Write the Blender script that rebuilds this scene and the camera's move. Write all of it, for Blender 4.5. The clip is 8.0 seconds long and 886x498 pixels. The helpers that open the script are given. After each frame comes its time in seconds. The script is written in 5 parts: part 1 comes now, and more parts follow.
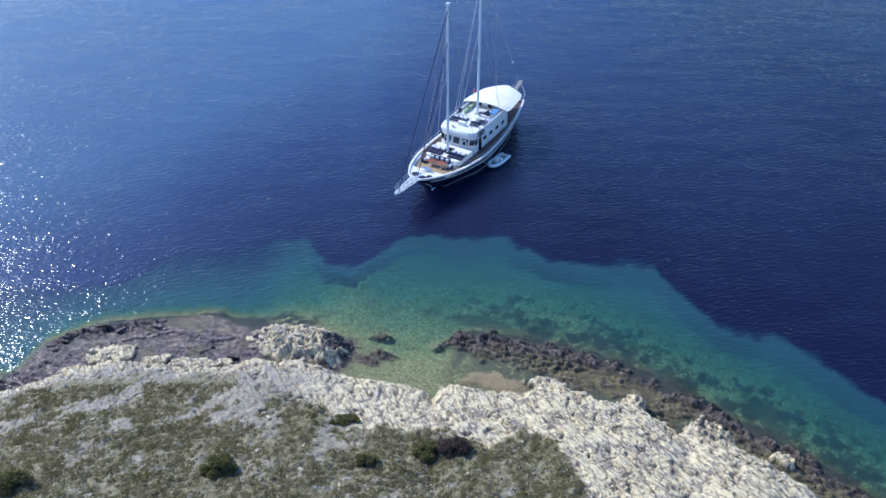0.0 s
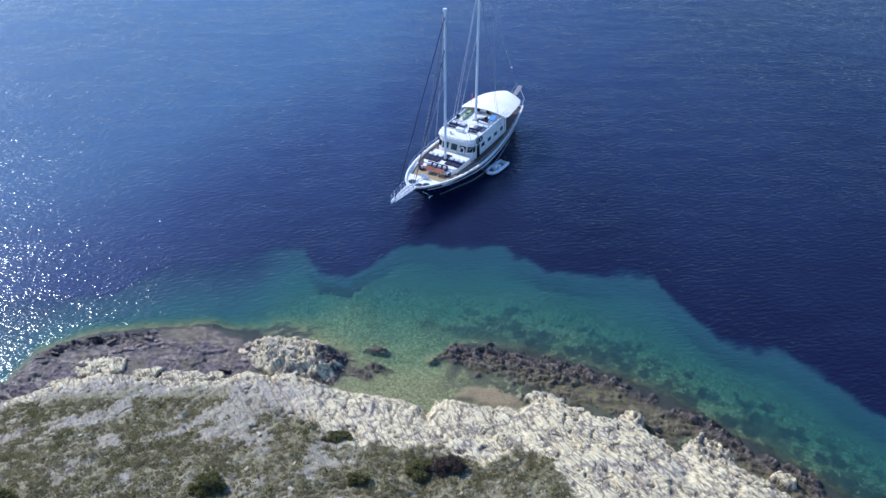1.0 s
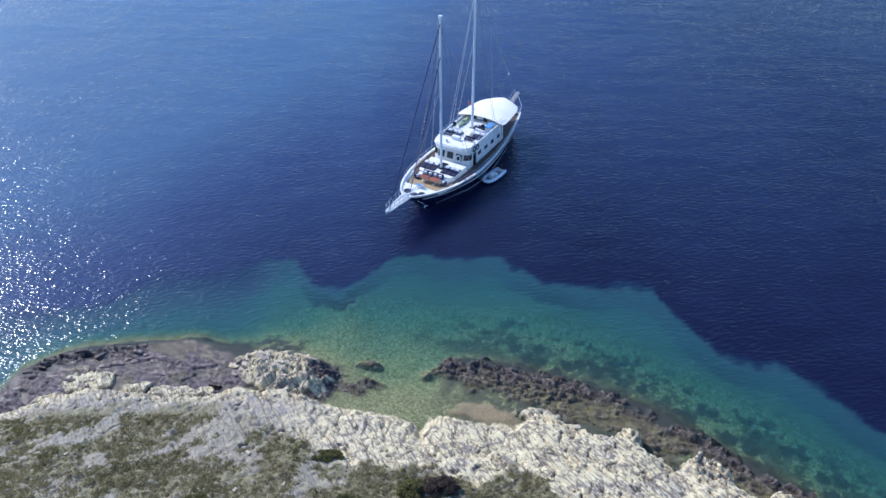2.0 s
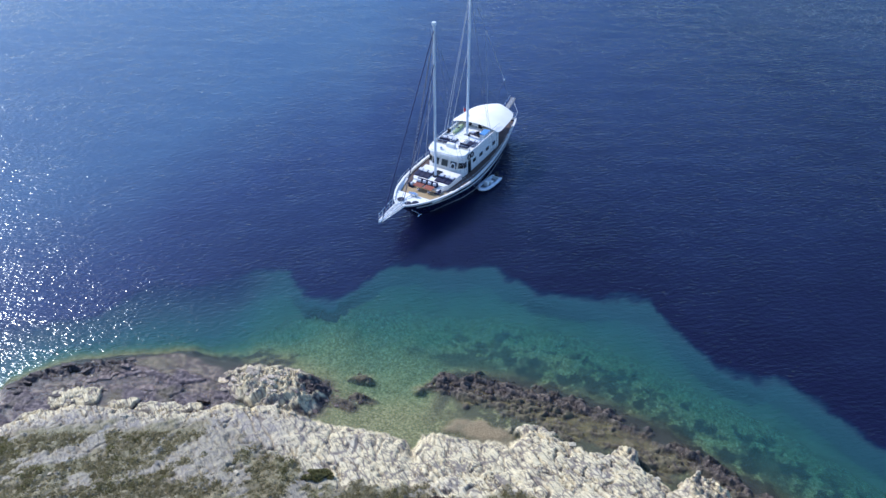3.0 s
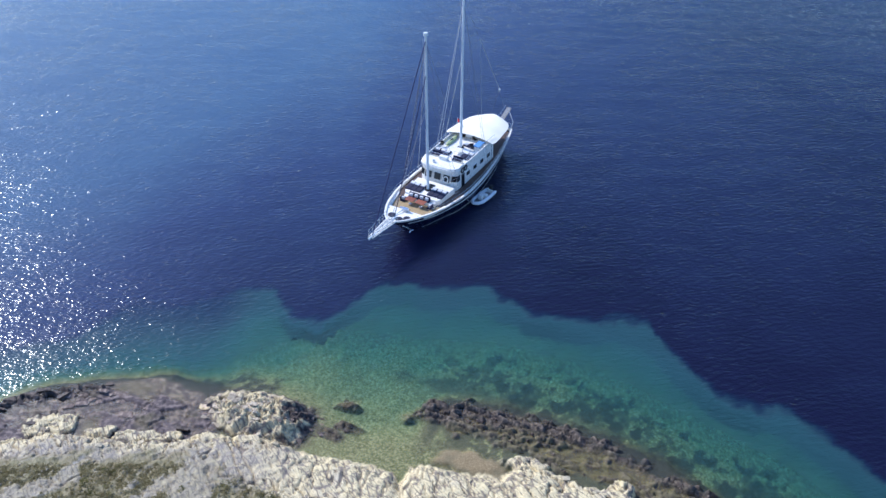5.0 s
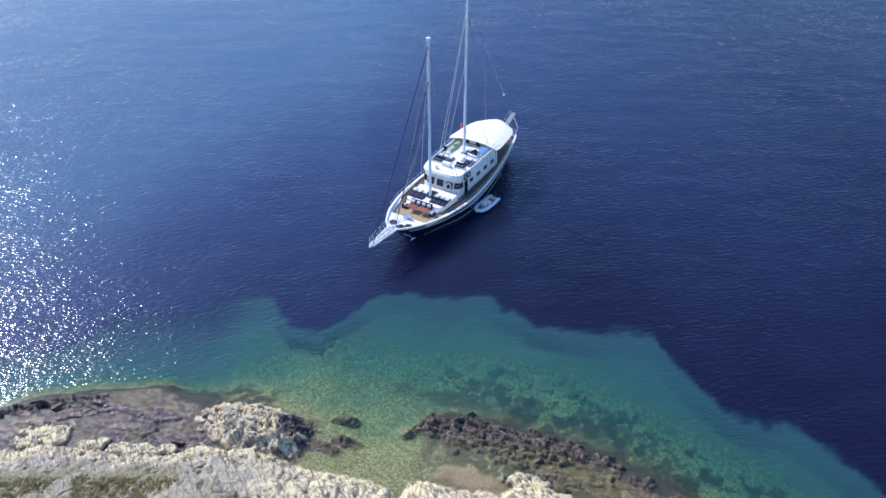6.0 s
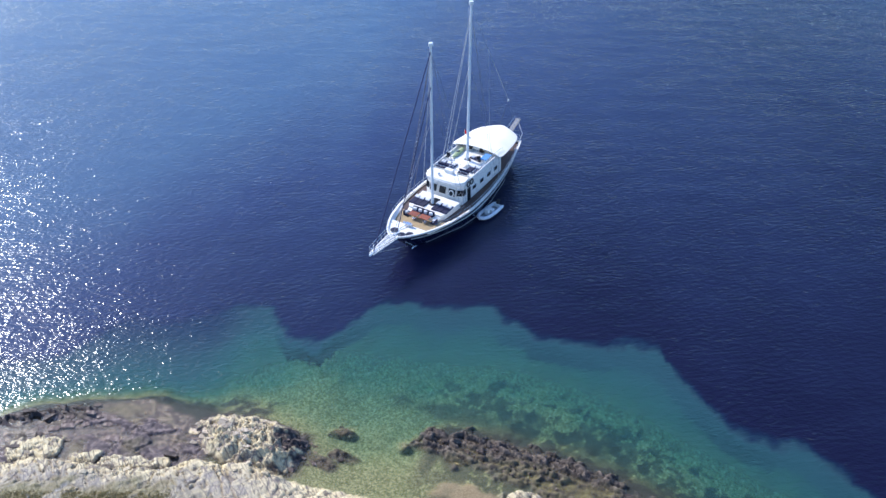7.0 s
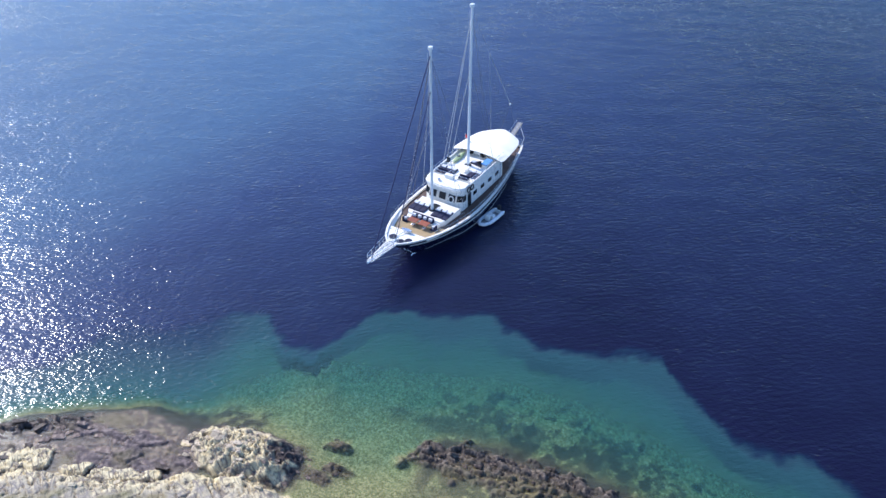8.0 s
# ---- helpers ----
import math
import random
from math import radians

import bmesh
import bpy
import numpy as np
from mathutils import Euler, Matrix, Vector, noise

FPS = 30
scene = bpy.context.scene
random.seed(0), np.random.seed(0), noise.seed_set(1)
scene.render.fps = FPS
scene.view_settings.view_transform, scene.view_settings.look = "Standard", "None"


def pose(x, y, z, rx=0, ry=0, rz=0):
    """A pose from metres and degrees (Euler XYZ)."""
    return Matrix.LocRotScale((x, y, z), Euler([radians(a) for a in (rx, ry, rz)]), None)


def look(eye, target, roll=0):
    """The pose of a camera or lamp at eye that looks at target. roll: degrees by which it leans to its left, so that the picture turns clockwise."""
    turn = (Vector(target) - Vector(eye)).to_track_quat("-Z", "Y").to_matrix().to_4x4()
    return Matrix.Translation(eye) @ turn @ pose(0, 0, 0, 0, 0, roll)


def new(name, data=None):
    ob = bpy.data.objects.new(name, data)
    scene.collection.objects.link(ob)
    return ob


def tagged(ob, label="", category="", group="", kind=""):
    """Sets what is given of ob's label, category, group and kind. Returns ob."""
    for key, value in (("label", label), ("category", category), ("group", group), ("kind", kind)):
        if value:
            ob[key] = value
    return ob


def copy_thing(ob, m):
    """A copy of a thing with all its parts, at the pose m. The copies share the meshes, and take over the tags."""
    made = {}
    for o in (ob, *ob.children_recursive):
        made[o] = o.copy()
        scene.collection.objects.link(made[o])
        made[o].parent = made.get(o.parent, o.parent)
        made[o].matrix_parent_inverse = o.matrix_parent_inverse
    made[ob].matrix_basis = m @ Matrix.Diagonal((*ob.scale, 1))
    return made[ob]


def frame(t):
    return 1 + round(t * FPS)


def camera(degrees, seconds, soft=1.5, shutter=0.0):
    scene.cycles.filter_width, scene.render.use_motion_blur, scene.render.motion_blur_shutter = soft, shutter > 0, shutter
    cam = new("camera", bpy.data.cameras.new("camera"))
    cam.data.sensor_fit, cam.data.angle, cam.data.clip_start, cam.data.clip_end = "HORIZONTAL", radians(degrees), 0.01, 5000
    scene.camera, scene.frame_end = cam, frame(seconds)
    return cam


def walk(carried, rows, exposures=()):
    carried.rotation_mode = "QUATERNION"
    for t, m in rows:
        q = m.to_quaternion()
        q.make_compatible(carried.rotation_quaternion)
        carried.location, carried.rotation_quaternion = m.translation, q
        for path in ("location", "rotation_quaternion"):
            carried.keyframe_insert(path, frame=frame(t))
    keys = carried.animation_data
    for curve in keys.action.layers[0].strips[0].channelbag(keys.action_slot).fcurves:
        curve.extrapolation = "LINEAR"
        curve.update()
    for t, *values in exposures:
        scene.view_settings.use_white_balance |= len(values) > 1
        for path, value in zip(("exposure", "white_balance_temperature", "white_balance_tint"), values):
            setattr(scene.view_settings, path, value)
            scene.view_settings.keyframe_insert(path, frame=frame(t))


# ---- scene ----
cam = camera(57.0, 8.0)
PATH = [
    (0, (0.0, 0.0, 54.792), (0.0, 40.666, 25.702), -1.51),
    (0.5, (0.42, 0.925, 54.885), (0.276, 41.574, 25.77), -1.57),
    (1, (0.75, 1.86, 54.985), (0.57, 42.479, 25.83), -1.56),
    (1.5, (1.09, 2.79, 55.04), (0.84, 43.432, 25.89), -1.59),
    (3, (1.966, 5.733, 55.305), (1.813, 46.3, 26.077), -1.59),
    (3.5, (2.22, 6.66, 55.37), (2.1, 47.2, 26.11), -1.57),
    (4, (2.44, 7.62, 55.41), (2.36, 48.11, 26.08), -1.53),
    (4.5, (2.69, 8.57, 55.435), (2.6, 49.03, 26.06), -1.51),
    (5, (2.97, 9.47, 55.41), (2.79, 49.94, 26.04), -1.51),
    (6.5, (3.78, 12.22, 55.16), (2.96, 52.68, 25.79), -1.5),
    (7, (4.11, 13.14, 55.03), (3.08, 53.62, 25.7), -1.51),
    (7.5, (4.39, 14.06, 54.945), (3.24, 54.52, 25.59), -1.5),
    (8, (4.648, 14.963, 54.859), (3.34, 55.389, 25.466), -1.5),
]
walk(cam, [(t, look(eye, target, roll)) for t, eye, target, roll in PATH], [(0, 0.22, 4940, 15), (4, 0.25, 5100, 15), (8, 0.5, 5360, 16)])

# ---- light ----
SUN_AZ, SUN_EL = 48.5, 40.0          # degrees to the left of +y, degrees above the horizon
world = bpy.data.worlds.new("sky")
scene.world = world
world.use_nodes = True
wn = world.node_tree
wn.nodes.clear()
sky = wn.nodes.new("ShaderNodeTexSky")
sky.sky_type, sky.sun_disc = "NISHITA", False
sky.sun_elevation, sky.sun_rotation = radians(SUN_EL), radians(-SUN_AZ)
sky.air_density, sky.dust_density, sky.ozone_density = 1.2, 1.0, 6.0
bg = wn.nodes.new("ShaderNodeBackground")
bg.inputs[1].default_value = 0.15
wout = wn.nodes.new("ShaderNodeOutputWorld")
wn.links.new(sky.outputs[0], bg.inputs[0])
wn.links.new(bg.outputs[0], wout.inputs[0])
sun_data = bpy.data.lights.new("sun", "SUN")
sun_data.energy, sun_data.angle, sun_data.color = 3.9, radians(0.55), (1.0, 0.87, 0.69)
sun = new("sun", sun_data)
az, el = radians(SUN_AZ), radians(SUN_EL)
to_sun = Vector((-math.sin(az) * math.cos(el), math.cos(az) * math.cos(el), math.sin(el)))
sun.matrix_world = look(to_sun * 200, (0, 0, 0))


# ---- materials ----
class Nodes:
    """A short hand for node trees."""

    def __init__(self, name):
        self.mat = bpy.data.materials.new(name)
        self.mat.use_nodes = True
        self.tree = self.mat.node_tree
        self.tree.nodes.clear()
        self.out = self.add("ShaderNodeOutputMaterial")

    def add(self, kind, **inputs):
        n = self.tree.nodes.new(kind)
        for key, value in inputs.items():
            self.put(n, key, value)
        return n

    def put(self, n, key, value):
        sock = n.inputs[int(key[1:]) if key[0] == "i" and key[1:].isdigit() else key]
        if isinstance(value, bpy.types.NodeSocket):
            self.tree.links.new(value, sock)
        else:
            sock.default_value = value

    def coords(self, scale=(1, 1, 1), turn=0.0):
        m = self.add("ShaderNodeMapping", Scale=[1 / v for v in scale], Rotation=(0, 0, turn))
        m.vector_type = "TEXTURE"
        self.put(m, "Vector", self.add("ShaderNodeTexCoord").outputs["Object"])
        return m.outputs[0]

    def noise(self, scale, detail=4.0, rough=0.55, vector=None):
        n = self.add("ShaderNodeTexNoise", Scale=scale, Detail=detail, Roughness=rough)
        self.put(n, "Vector", vector if vector is not None else self.coords())
        return n.outputs["Fac"]

    def warp(self, vector, scale, amount):
        t = self.add("ShaderNodeTexNoise", Scale=scale, Detail=3.0)
        self.put(t, "Vector", vector)
        m = self.add("ShaderNodeVectorMath", i0=t.outputs["Color"], i1=(amount, amount, amount))
        m.operation = "MULTIPLY"
        a = self.add("ShaderNodeVectorMath", i0=vector, i1=m.outputs[0])
        return a.outputs[0]

    def ramp(self, value, *stops):
        r = self.add("ShaderNodeValToRGB", Fac=value)
        cr = r.color_ramp
        cr.elements[0].position, cr.elements[1].position = stops[0][0], stops[-1][0]
        for at, _ in stops[1:-1]:
            cr.elements.new(at)
        for e, (_, col) in zip(cr.elements, stops):
            e.color = (*col, 1)
        return r.outputs[0]

    def span(self, value, a, b, c=0.0, d=1.0):
        m = self.add("ShaderNodeMapRange")
        for k, v in zip(("Value", "From Min", "From Max", "To Min", "To Max"), (value, a, b, c, d)):
            self.put(m, k, v)
        return m.outputs[0]

    def math(self, op, a, b=0.0):
        m = self.add("ShaderNodeMath", i0=a, i1=b)
        m.operation = op
        return m.outputs[0]

    def mix(self, fac, a, b, blend="MIX"):
        m = self.add("ShaderNodeMix")
        m.data_type, m.blend_type = "RGBA", blend
        self.put(m, "i0", fac)
        for k, v in (("i6", a), ("i7", b)):
            self.put(m, k, v if isinstance(v, bpy.types.NodeSocket) else (*v, 1))
        return m.outputs[2]

    def attr(self, name):
        a = self.add("ShaderNodeAttribute")
        a.attribute_name = name
        return a.outputs["Fac"]

    def bump(self, height, distance, strength=1.0, normal=None):
        b = self.add("ShaderNodeBump", Strength=strength, Distance=distance, Height=height)
        if normal is not None:
            self.put(b, "Normal", normal)
        return b.outputs[0]

    def surface(self, color, rough=0.6, metal=0.0, normal=None, **more):
        p = self.add("ShaderNodeBsdfPrincipled", Roughness=rough, Metallic=metal)
        self.put(p, "Base Color", color if isinstance(color, bpy.types.NodeSocket) else (*color, 1))
        if normal is not None:
            self.put(p, "Normal", normal)
        for k, v in more.items():
            self.put(p, k.replace("_", " "), v)
        self.tree.links.new(p.outputs[0], self.out.inputs[0])
        return self.mat


def simple(name, color, rough=0.5, metal=0.0, vary=0.12, scale=3.0, relief=0.002, grain=40.0):
    """A surface with slow stains, fine grain, a small change from piece to piece and fine relief."""
    n = Nodes(name)
    stain = n.noise(scale, 3)
    fine = n.noise(grain, 2)
    lo, hi = [max(c * (1 - vary), 0) for c in color], [min(c * (1 + vary * 0.6), 1) for c in color]
    c = n.ramp(stain, (0.3, lo), (0.7, hi))
    c = n.mix(n.span(fine, 0.3, 0.7, 0, 0.35), c, lo)
    rnd = n.add("ShaderNodeObjectInfo").outputs["Random"]
    hsv = n.add("ShaderNodeHueSaturation", Color=c)
    n.put(hsv, "Value", n.span(rnd, 0, 1, 1 - vary * 0.5, 1 + vary * 0.5))
    r = n.span(stain, 0.3, 0.7, max(rough - 0.06, 0.02), min(rough + 0.08, 1))
    return n.surface(hsv.outputs[0], r, metal, n.bump(fine, relief, 0.6) if relief else None)


def ground_material():
    n = Nodes("coast_ground")
    big, mid, fine = n.noise(0.35, 4), n.noise(2.2, 5), n.noise(11.0, 4)
    lime_vec = n.coords((0.5, 1.2, 1.0), radians(-60))
    bent = n.warp(n.coords((0.34, 1.15, 0.5), radians(-60)), 1.6, 0.3)
    grain = n.noise(5.0, 6, 0.65, lime_vec)
    cracks = n.add("ShaderNodeTexVoronoi", Scale=1.3, Vector=bent)
    cracks.feature = "DISTANCE_TO_EDGE"
    cracks2 = n.add("ShaderNodeTexVoronoi", Scale=3.1, Vector=bent)
    cracks2.feature = "DISTANCE_TO_EDGE"
    width = n.span(n.noise(0.7, 4), 0.42, 0.62, 0.001, 0.14)
    crack = n.span(cracks.outputs["Distance"], 0.0, width)
    width2 = n.span(n.noise(0.9, 4, 0.6, n.coords((1.0, 1.0, 1.0), 0.7)), 0.47, 0.62, 0.001, 0.2)
    crack = n.math("MULTIPLY", crack, n.span(cracks2.outputs["Distance"], 0.0, width2))
    lime = n.ramp(grain, (0.28, (0.48, 0.375, 0.2)), (0.5, (0.71, 0.595, 0.335)), (0.75, (0.8, 0.7, 0.42)))
    pits = n.span(n.noise(2.3, 5, 0.7, n.coords((0.5, 2.0, 1.0), radians(-58))), 0.53, 0.61)
    patchy = n.span(n.noise(0.6, 3), 0.36, 0.6, 0.25, 0.9)
    pits = n.math("MULTIPLY", pits, patchy)
    lime = n.mix(n.math("MULTIPLY", pits, 0.68), lime, (0.17, 0.14, 0.125))
    lime = n.mix(n.span(n.noise(6.5, 4, 0.7, n.coords((0.6, 1.5, 1.0), radians(-62))), 0.57, 0.67, 0, 0.38), lime, (0.24, 0.195, 0.16))
    lime = n.mix(n.span(big, 0.52, 0.74, 0, 0.4), lime, (0.47, 0.43, 0.38))
    lime = n.mix(n.math("MULTIPLY", n.math("SUBTRACT", 1.0, crack), 0.82), lime, (0.13, 0.108, 0.105))
    lime = n.mix(n.math("MULTIPLY", n.attr("lichen"), n.span(mid, 0.35, 0.6, 0.4, 0.9)), lime, (0.275, 0.245, 0.21))
    # dirt and shade of the open cracks, put into the limestone's colour
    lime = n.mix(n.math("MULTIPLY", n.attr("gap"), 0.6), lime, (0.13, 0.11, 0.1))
    dark = n.ramp(n.noise(3.2, 6, 0.68), (0.34, (0.018, 0.015, 0.016)), (0.5, (0.055, 0.042, 0.039)), (0.62, (0.14, 0.108, 0.085)), (0.72, (0.38, 0.31, 0.23)))
    dark = n.mix(n.span(fine, 0.5, 0.75, 0, 0.6), dark, (0.07, 0.065, 0.04))
    flat = n.ramp(mid, (0.3, (0.05, 0.04, 0.042)), (0.48, (0.115, 0.09, 0.088)), (0.62, (0.26, 0.205, 0.175)))
    flat = n.mix(n.span(big, 0.5, 0.66, 0, 0.6), flat, (0.15, 0.13, 0.062))
    dark = n.mix(n.math("MULTIPLY", n.attr("algae"), n.span(n.noise(1.6, 5, 0.6), 0.36, 0.58, 0.15, 0.85)), dark, (0.15, 0.13, 0.058))
    dark = n.mix(n.math("MULTIPLY", n.attr("crest"), n.span(mid, 0.4, 0.6, 0.1, 0.75)), dark, (0.4, 0.325, 0.25))
    dark = n.mix(n.math("MULTIPLY", n.attr("shelf"), 0.8), dark, flat)
    soil = n.ramp(mid, (0.3, (0.145, 0.13, 0.062)), (0.5, (0.235, 0.21, 0.108)), (0.72, (0.33, 0.295, 0.175)))
    soil = n.mix(n.span(big, 0.42, 0.62, 0, 0.5), soil, (0.23, 0.18, 0.1))
    soil = n.mix(n.span(n.noise(0.55, 6, 0.65, n.coords((0.8, 1.3, 1.0), 0.5)), 0.57, 0.7, 0, 0.7), soil, (0.44, 0.41, 0.37))
    soil = n.mix(n.span(fine, 0.6, 0.74, 0, 0.6), soil, (0.4, 0.37, 0.3))
    pebble = n.add("ShaderNodeTexVoronoi", Scale=8.0, Vector=n.coords())
    shade = n.add("ShaderNodeSeparateColor", Color=pebble.outputs["Color"]).outputs[0]
    sand = n.ramp(shade, (0.05, (0.1, 0.112, 0.055)), (0.45, (0.175, 0.182, 0.095)), (0.95, (0.3, 0.29, 0.175)))
    # mottling: rippled caustic light put into the sand's colour
    sand = n.mix(n.span(n.noise(2.6, 4, 0.65), 0.46, 0.66, 0, 0.5), sand, (0.095, 0.095, 0.042))
    gravel = n.ramp(fine, (0.3, (0.19, 0.14, 0.07)), (0.5, (0.27, 0.205, 0.105)), (0.7, (0.36, 0.28, 0.16)))
    sand = n.mix(n.attr("beach"), sand, gravel)
    weed = n.mix(n.span(fine, 0.35, 0.7), (0.024, 0.03, 0.03), (0.065, 0.062, 0.05))
    c = n.mix(n.attr("weed"), sand, weed)
    c = n.mix(n.attr("reef"), c, dark)
    c = n.mix(n.attr("lime"), c, lime)
    c = n.mix(n.attr("grass"), c, soil)
    h = n.math("ADD", n.math("MULTIPLY", grain, 0.7), n.math("MULTIPLY", fine, 0.3))
    nb = n.bump(h, 0.06, 0.8)
    nb = n.bump(n.math("MULTIPLY", crack, n.attr("lime")), 0.05, 0.8, nb)
    rough = n.span(n.attr("reef"), 0, 1, 0.92, 0.72)
    return n.surface(c, rough, 0.0, nb, Specular_IOR_Level=0.25)


def water_material():
    n = Nodes("sea_water")
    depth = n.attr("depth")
    swell = n.noise(0.2, 2, 0.5, n.coords((0.5, 1.0, 1.0), radians(-6)))
    chop = n.noise(1.9, 2.0, 0.5, n.coords((0.6, 1.3, 1.0), radians(6)))
    small = n.noise(4.6, 1.5, 0.5, n.coords((0.55, 1.15, 1.0), radians(-16)))
    gusts = n.math("MULTIPLY", n.span(n.noise(0.05, 4, 0.6), 0.3, 0.7, 0.65, 1.15), n.span(n.noise(0.55, 3, 0.6), 0.25, 0.75, 0.5, 1.4))
    open_sea = n.math("MULTIPLY", n.span(depth, 0.1, 1.6, 0.05, 1.0), gusts)
    b = n.bump(swell, 0.3, 0.6)
    b = n.bump(chop, 0.112, open_sea, b)
    b = n.bump(small, 0.042, open_sea, b)
    cloud = n.noise(0.09, 4, 0.6)
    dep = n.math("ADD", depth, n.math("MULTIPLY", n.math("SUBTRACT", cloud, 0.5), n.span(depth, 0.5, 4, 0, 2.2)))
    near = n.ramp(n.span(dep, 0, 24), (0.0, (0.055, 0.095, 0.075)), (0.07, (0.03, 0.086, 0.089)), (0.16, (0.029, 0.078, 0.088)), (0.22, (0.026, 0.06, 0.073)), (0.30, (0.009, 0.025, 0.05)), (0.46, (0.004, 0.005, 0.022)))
    # far: glare and haze over the open sea, put into the water's colour
    far = n.ramp(n.span(n.math("ADD", n.attr("painted_haze"), n.math("MULTIPLY", n.math("SUBTRACT", cloud, 0.5), 2.2)), 0, 24), (0.5, (0.0062, 0.0052, 0.022)), (0.56, (0.0066, 0.006, 0.024)), (0.8, (0.023, 0.034, 0.09)), (1.0, (0.046, 0.084, 0.148)))
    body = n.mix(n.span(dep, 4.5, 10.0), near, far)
    scatter = n.add("ShaderNodeSubsurfaceScattering", Color=body, Scale=6.0, Normal=n.bump(chop, 0.15, 0.6))
    scatter.falloff = "BURLEY"
    scatter.inputs["Radius"].default_value = (1.0, 1.0, 1.0)
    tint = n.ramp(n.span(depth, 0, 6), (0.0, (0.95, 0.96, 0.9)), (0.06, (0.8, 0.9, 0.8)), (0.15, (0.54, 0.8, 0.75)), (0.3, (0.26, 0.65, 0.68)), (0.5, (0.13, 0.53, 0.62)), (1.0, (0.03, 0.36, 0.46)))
    clear = n.add("ShaderNodeBsdfRefraction", Color=tint, Roughness=0.0, IOR=1.333, Normal=n.bump(chop, 0.1, open_sea))
    thick = n.math("ADD", n.math("MULTIPLY", depth, -0.05), n.math("MULTIPLY", n.math("MULTIPLY", depth, depth), -0.085))
    fac = n.math("SUBTRACT", 1.0, n.math("POWER", 2.718, thick))
    under = n.add("ShaderNodeMixShader", i0=fac, i1=clear.outputs[0], i2=scatter.outputs[0])
    gloss = n.add("ShaderNodeBsdfGlossy", Color=(0.93, 0.99, 1.0, 1.0), Roughness=0.14, Normal=b)
    fres = n.add("ShaderNodeFresnel", IOR=1.333, Normal=b)
    top = n.add("ShaderNodeMixShader", i0=fres.outputs[0], i1=under.outputs[0], i2=gloss.outputs[0])
    n.tree.links.new(top.outputs[0], n.out.inputs[0])
    return n.mat


GROUND, WATER = ground_material(), water_material()


# ---- numeric noise, for the shape of the land ----
def hashed(ix, iy, seed):
    v = np.sin(ix * 127.1 + iy * 311.7 + seed * 74.7) * 43758.5453
    return v - np.floor(v)


def vnoise(x, y, seed=0):
    ix, iy = np.floor(x), np.floor(y)
    fx, fy = x - ix, y - iy
    fx, fy = fx * fx * (3 - 2 * fx), fy * fy * (3 - 2 * fy)
    a, b = hashed(ix, iy, seed), hashed(ix + 1, iy, seed)
    c, d = hashed(ix, iy + 1, seed), hashed(ix + 1, iy + 1, seed)
    return (a * (1 - fx) + b * fx) * (1 - fy) + (c * (1 - fx) + d * fx) * fy


def fbm(x, y, seed=0, octaves=4):
    total, amp, norm = 0, 1.0, 0
    for k in range(octaves):
        total = total + amp * vnoise(x * 2**k + 17.3 * k, y * 2**k - 9.1 * k, seed + k)
        norm += amp
        amp *= 0.5
    return total / norm


def cells(x, y, seed=0):
    """Nearest and second nearest distance and the own random number of the cell."""
    ix, iy = np.floor(x), np.floor(y)
    best, second, own = np.full(x.shape, 9.0), np.full(x.shape, 9.0), np.zeros(x.shape)
    for dx in (-1, 0, 1):
        for dy in (-1, 0, 1):
            cx, cy = ix + dx, iy + dy
            px, py = cx + 0.1 + 0.8 * hashed(cx, cy, seed), cy + 0.1 + 0.8 * hashed(cx, cy, seed + 5)
            d = np.hypot(x - px, y - py)
            rnd = hashed(cx, cy, seed + 9)
            nearer = d < best
            second = np.where(nearer, best, np.minimum(second, d))
            own = np.where(nearer, rnd, own)
            best = np.minimum(best, d)
    return best, second, own


def smooth(a, b, x):
    t = np.clip((x - a) / (b - a), 0, 1)
    return t * t * (3 - 2 * t)


def line(pts):
    xs, ys = np.array(pts).T
    return lambda x: np.interp(x, xs, ys)


# Plan lines of the coast: y for each x, in metres
CLIFF = line([(-120, 30), (-60, 47), (-41.8, 55.1), (-35.9, 57.8), (-32.6, 59.2), (-29, 58.5), (-21.6, 57.4), (-19, 58.5), (-14.5, 58.3), (-11, 57.4), (-9.2, 56), (-4.8, 55.4), (-2.2, 54.4), (-1.4, 53), (-0.6, 54.6), (0.5, 54.9), (3.1, 54.1), (7, 53.2), (8.9, 54.5), (12.8, 52.4), (16.7, 51.2), (18, 49.6), (19.6, 47.6), (21.6, 48.6), (24.1, 47.2), (26.6, 43.5), (29, 40.6), (40, 30), (120, -20)])
GRASS = line([(-120, 25), (-60, 45.2), (-39.6, 53.6), (-35.3, 55.9), (-28.6, 56.0), (-18.5, 55.6), (-15.4, 53.2), (-11.3, 50), (-7.3, 47), (-0.1, 47.3), (3.1, 45.2), (6.6, 47), (8.3, 45.9), (9.8, 42.9), (10.6, 38), (14, 33), (30, 22), (120, -40)])
OUTER = line([(-120, 36), (-60, 50), (-42.5, 55.4), (-40.6, 61.9), (-37.1, 64.2), (-33.6, 65.1), (-28.8, 65.6), (-24.7, 66), (-20.2, 64.1), (-17.5, 61.5)])
SHORE = line([(-120, 36), (-60, 50), (-42.5, 55.4), (-40.6, 61.9), (-37.1, 64.2), (-33.6, 65.1), (-28.8, 65.6), (-24.7, 66), (-20.2, 64.4), (-14, 63.2), (-10, 61), (-7, 58.2), (-4, 56.6), (0, 56.2), (4, 56)])
REEF = line([(-2, 60.3), (-0.5, 60.7), (5.2, 60.9), (11.7, 58.9), (16.7, 56.5), (21.3, 53.3), (24.3, 49.8), (29, 45.7), (32.3, 42.1), (42, 32), (120, -18)])
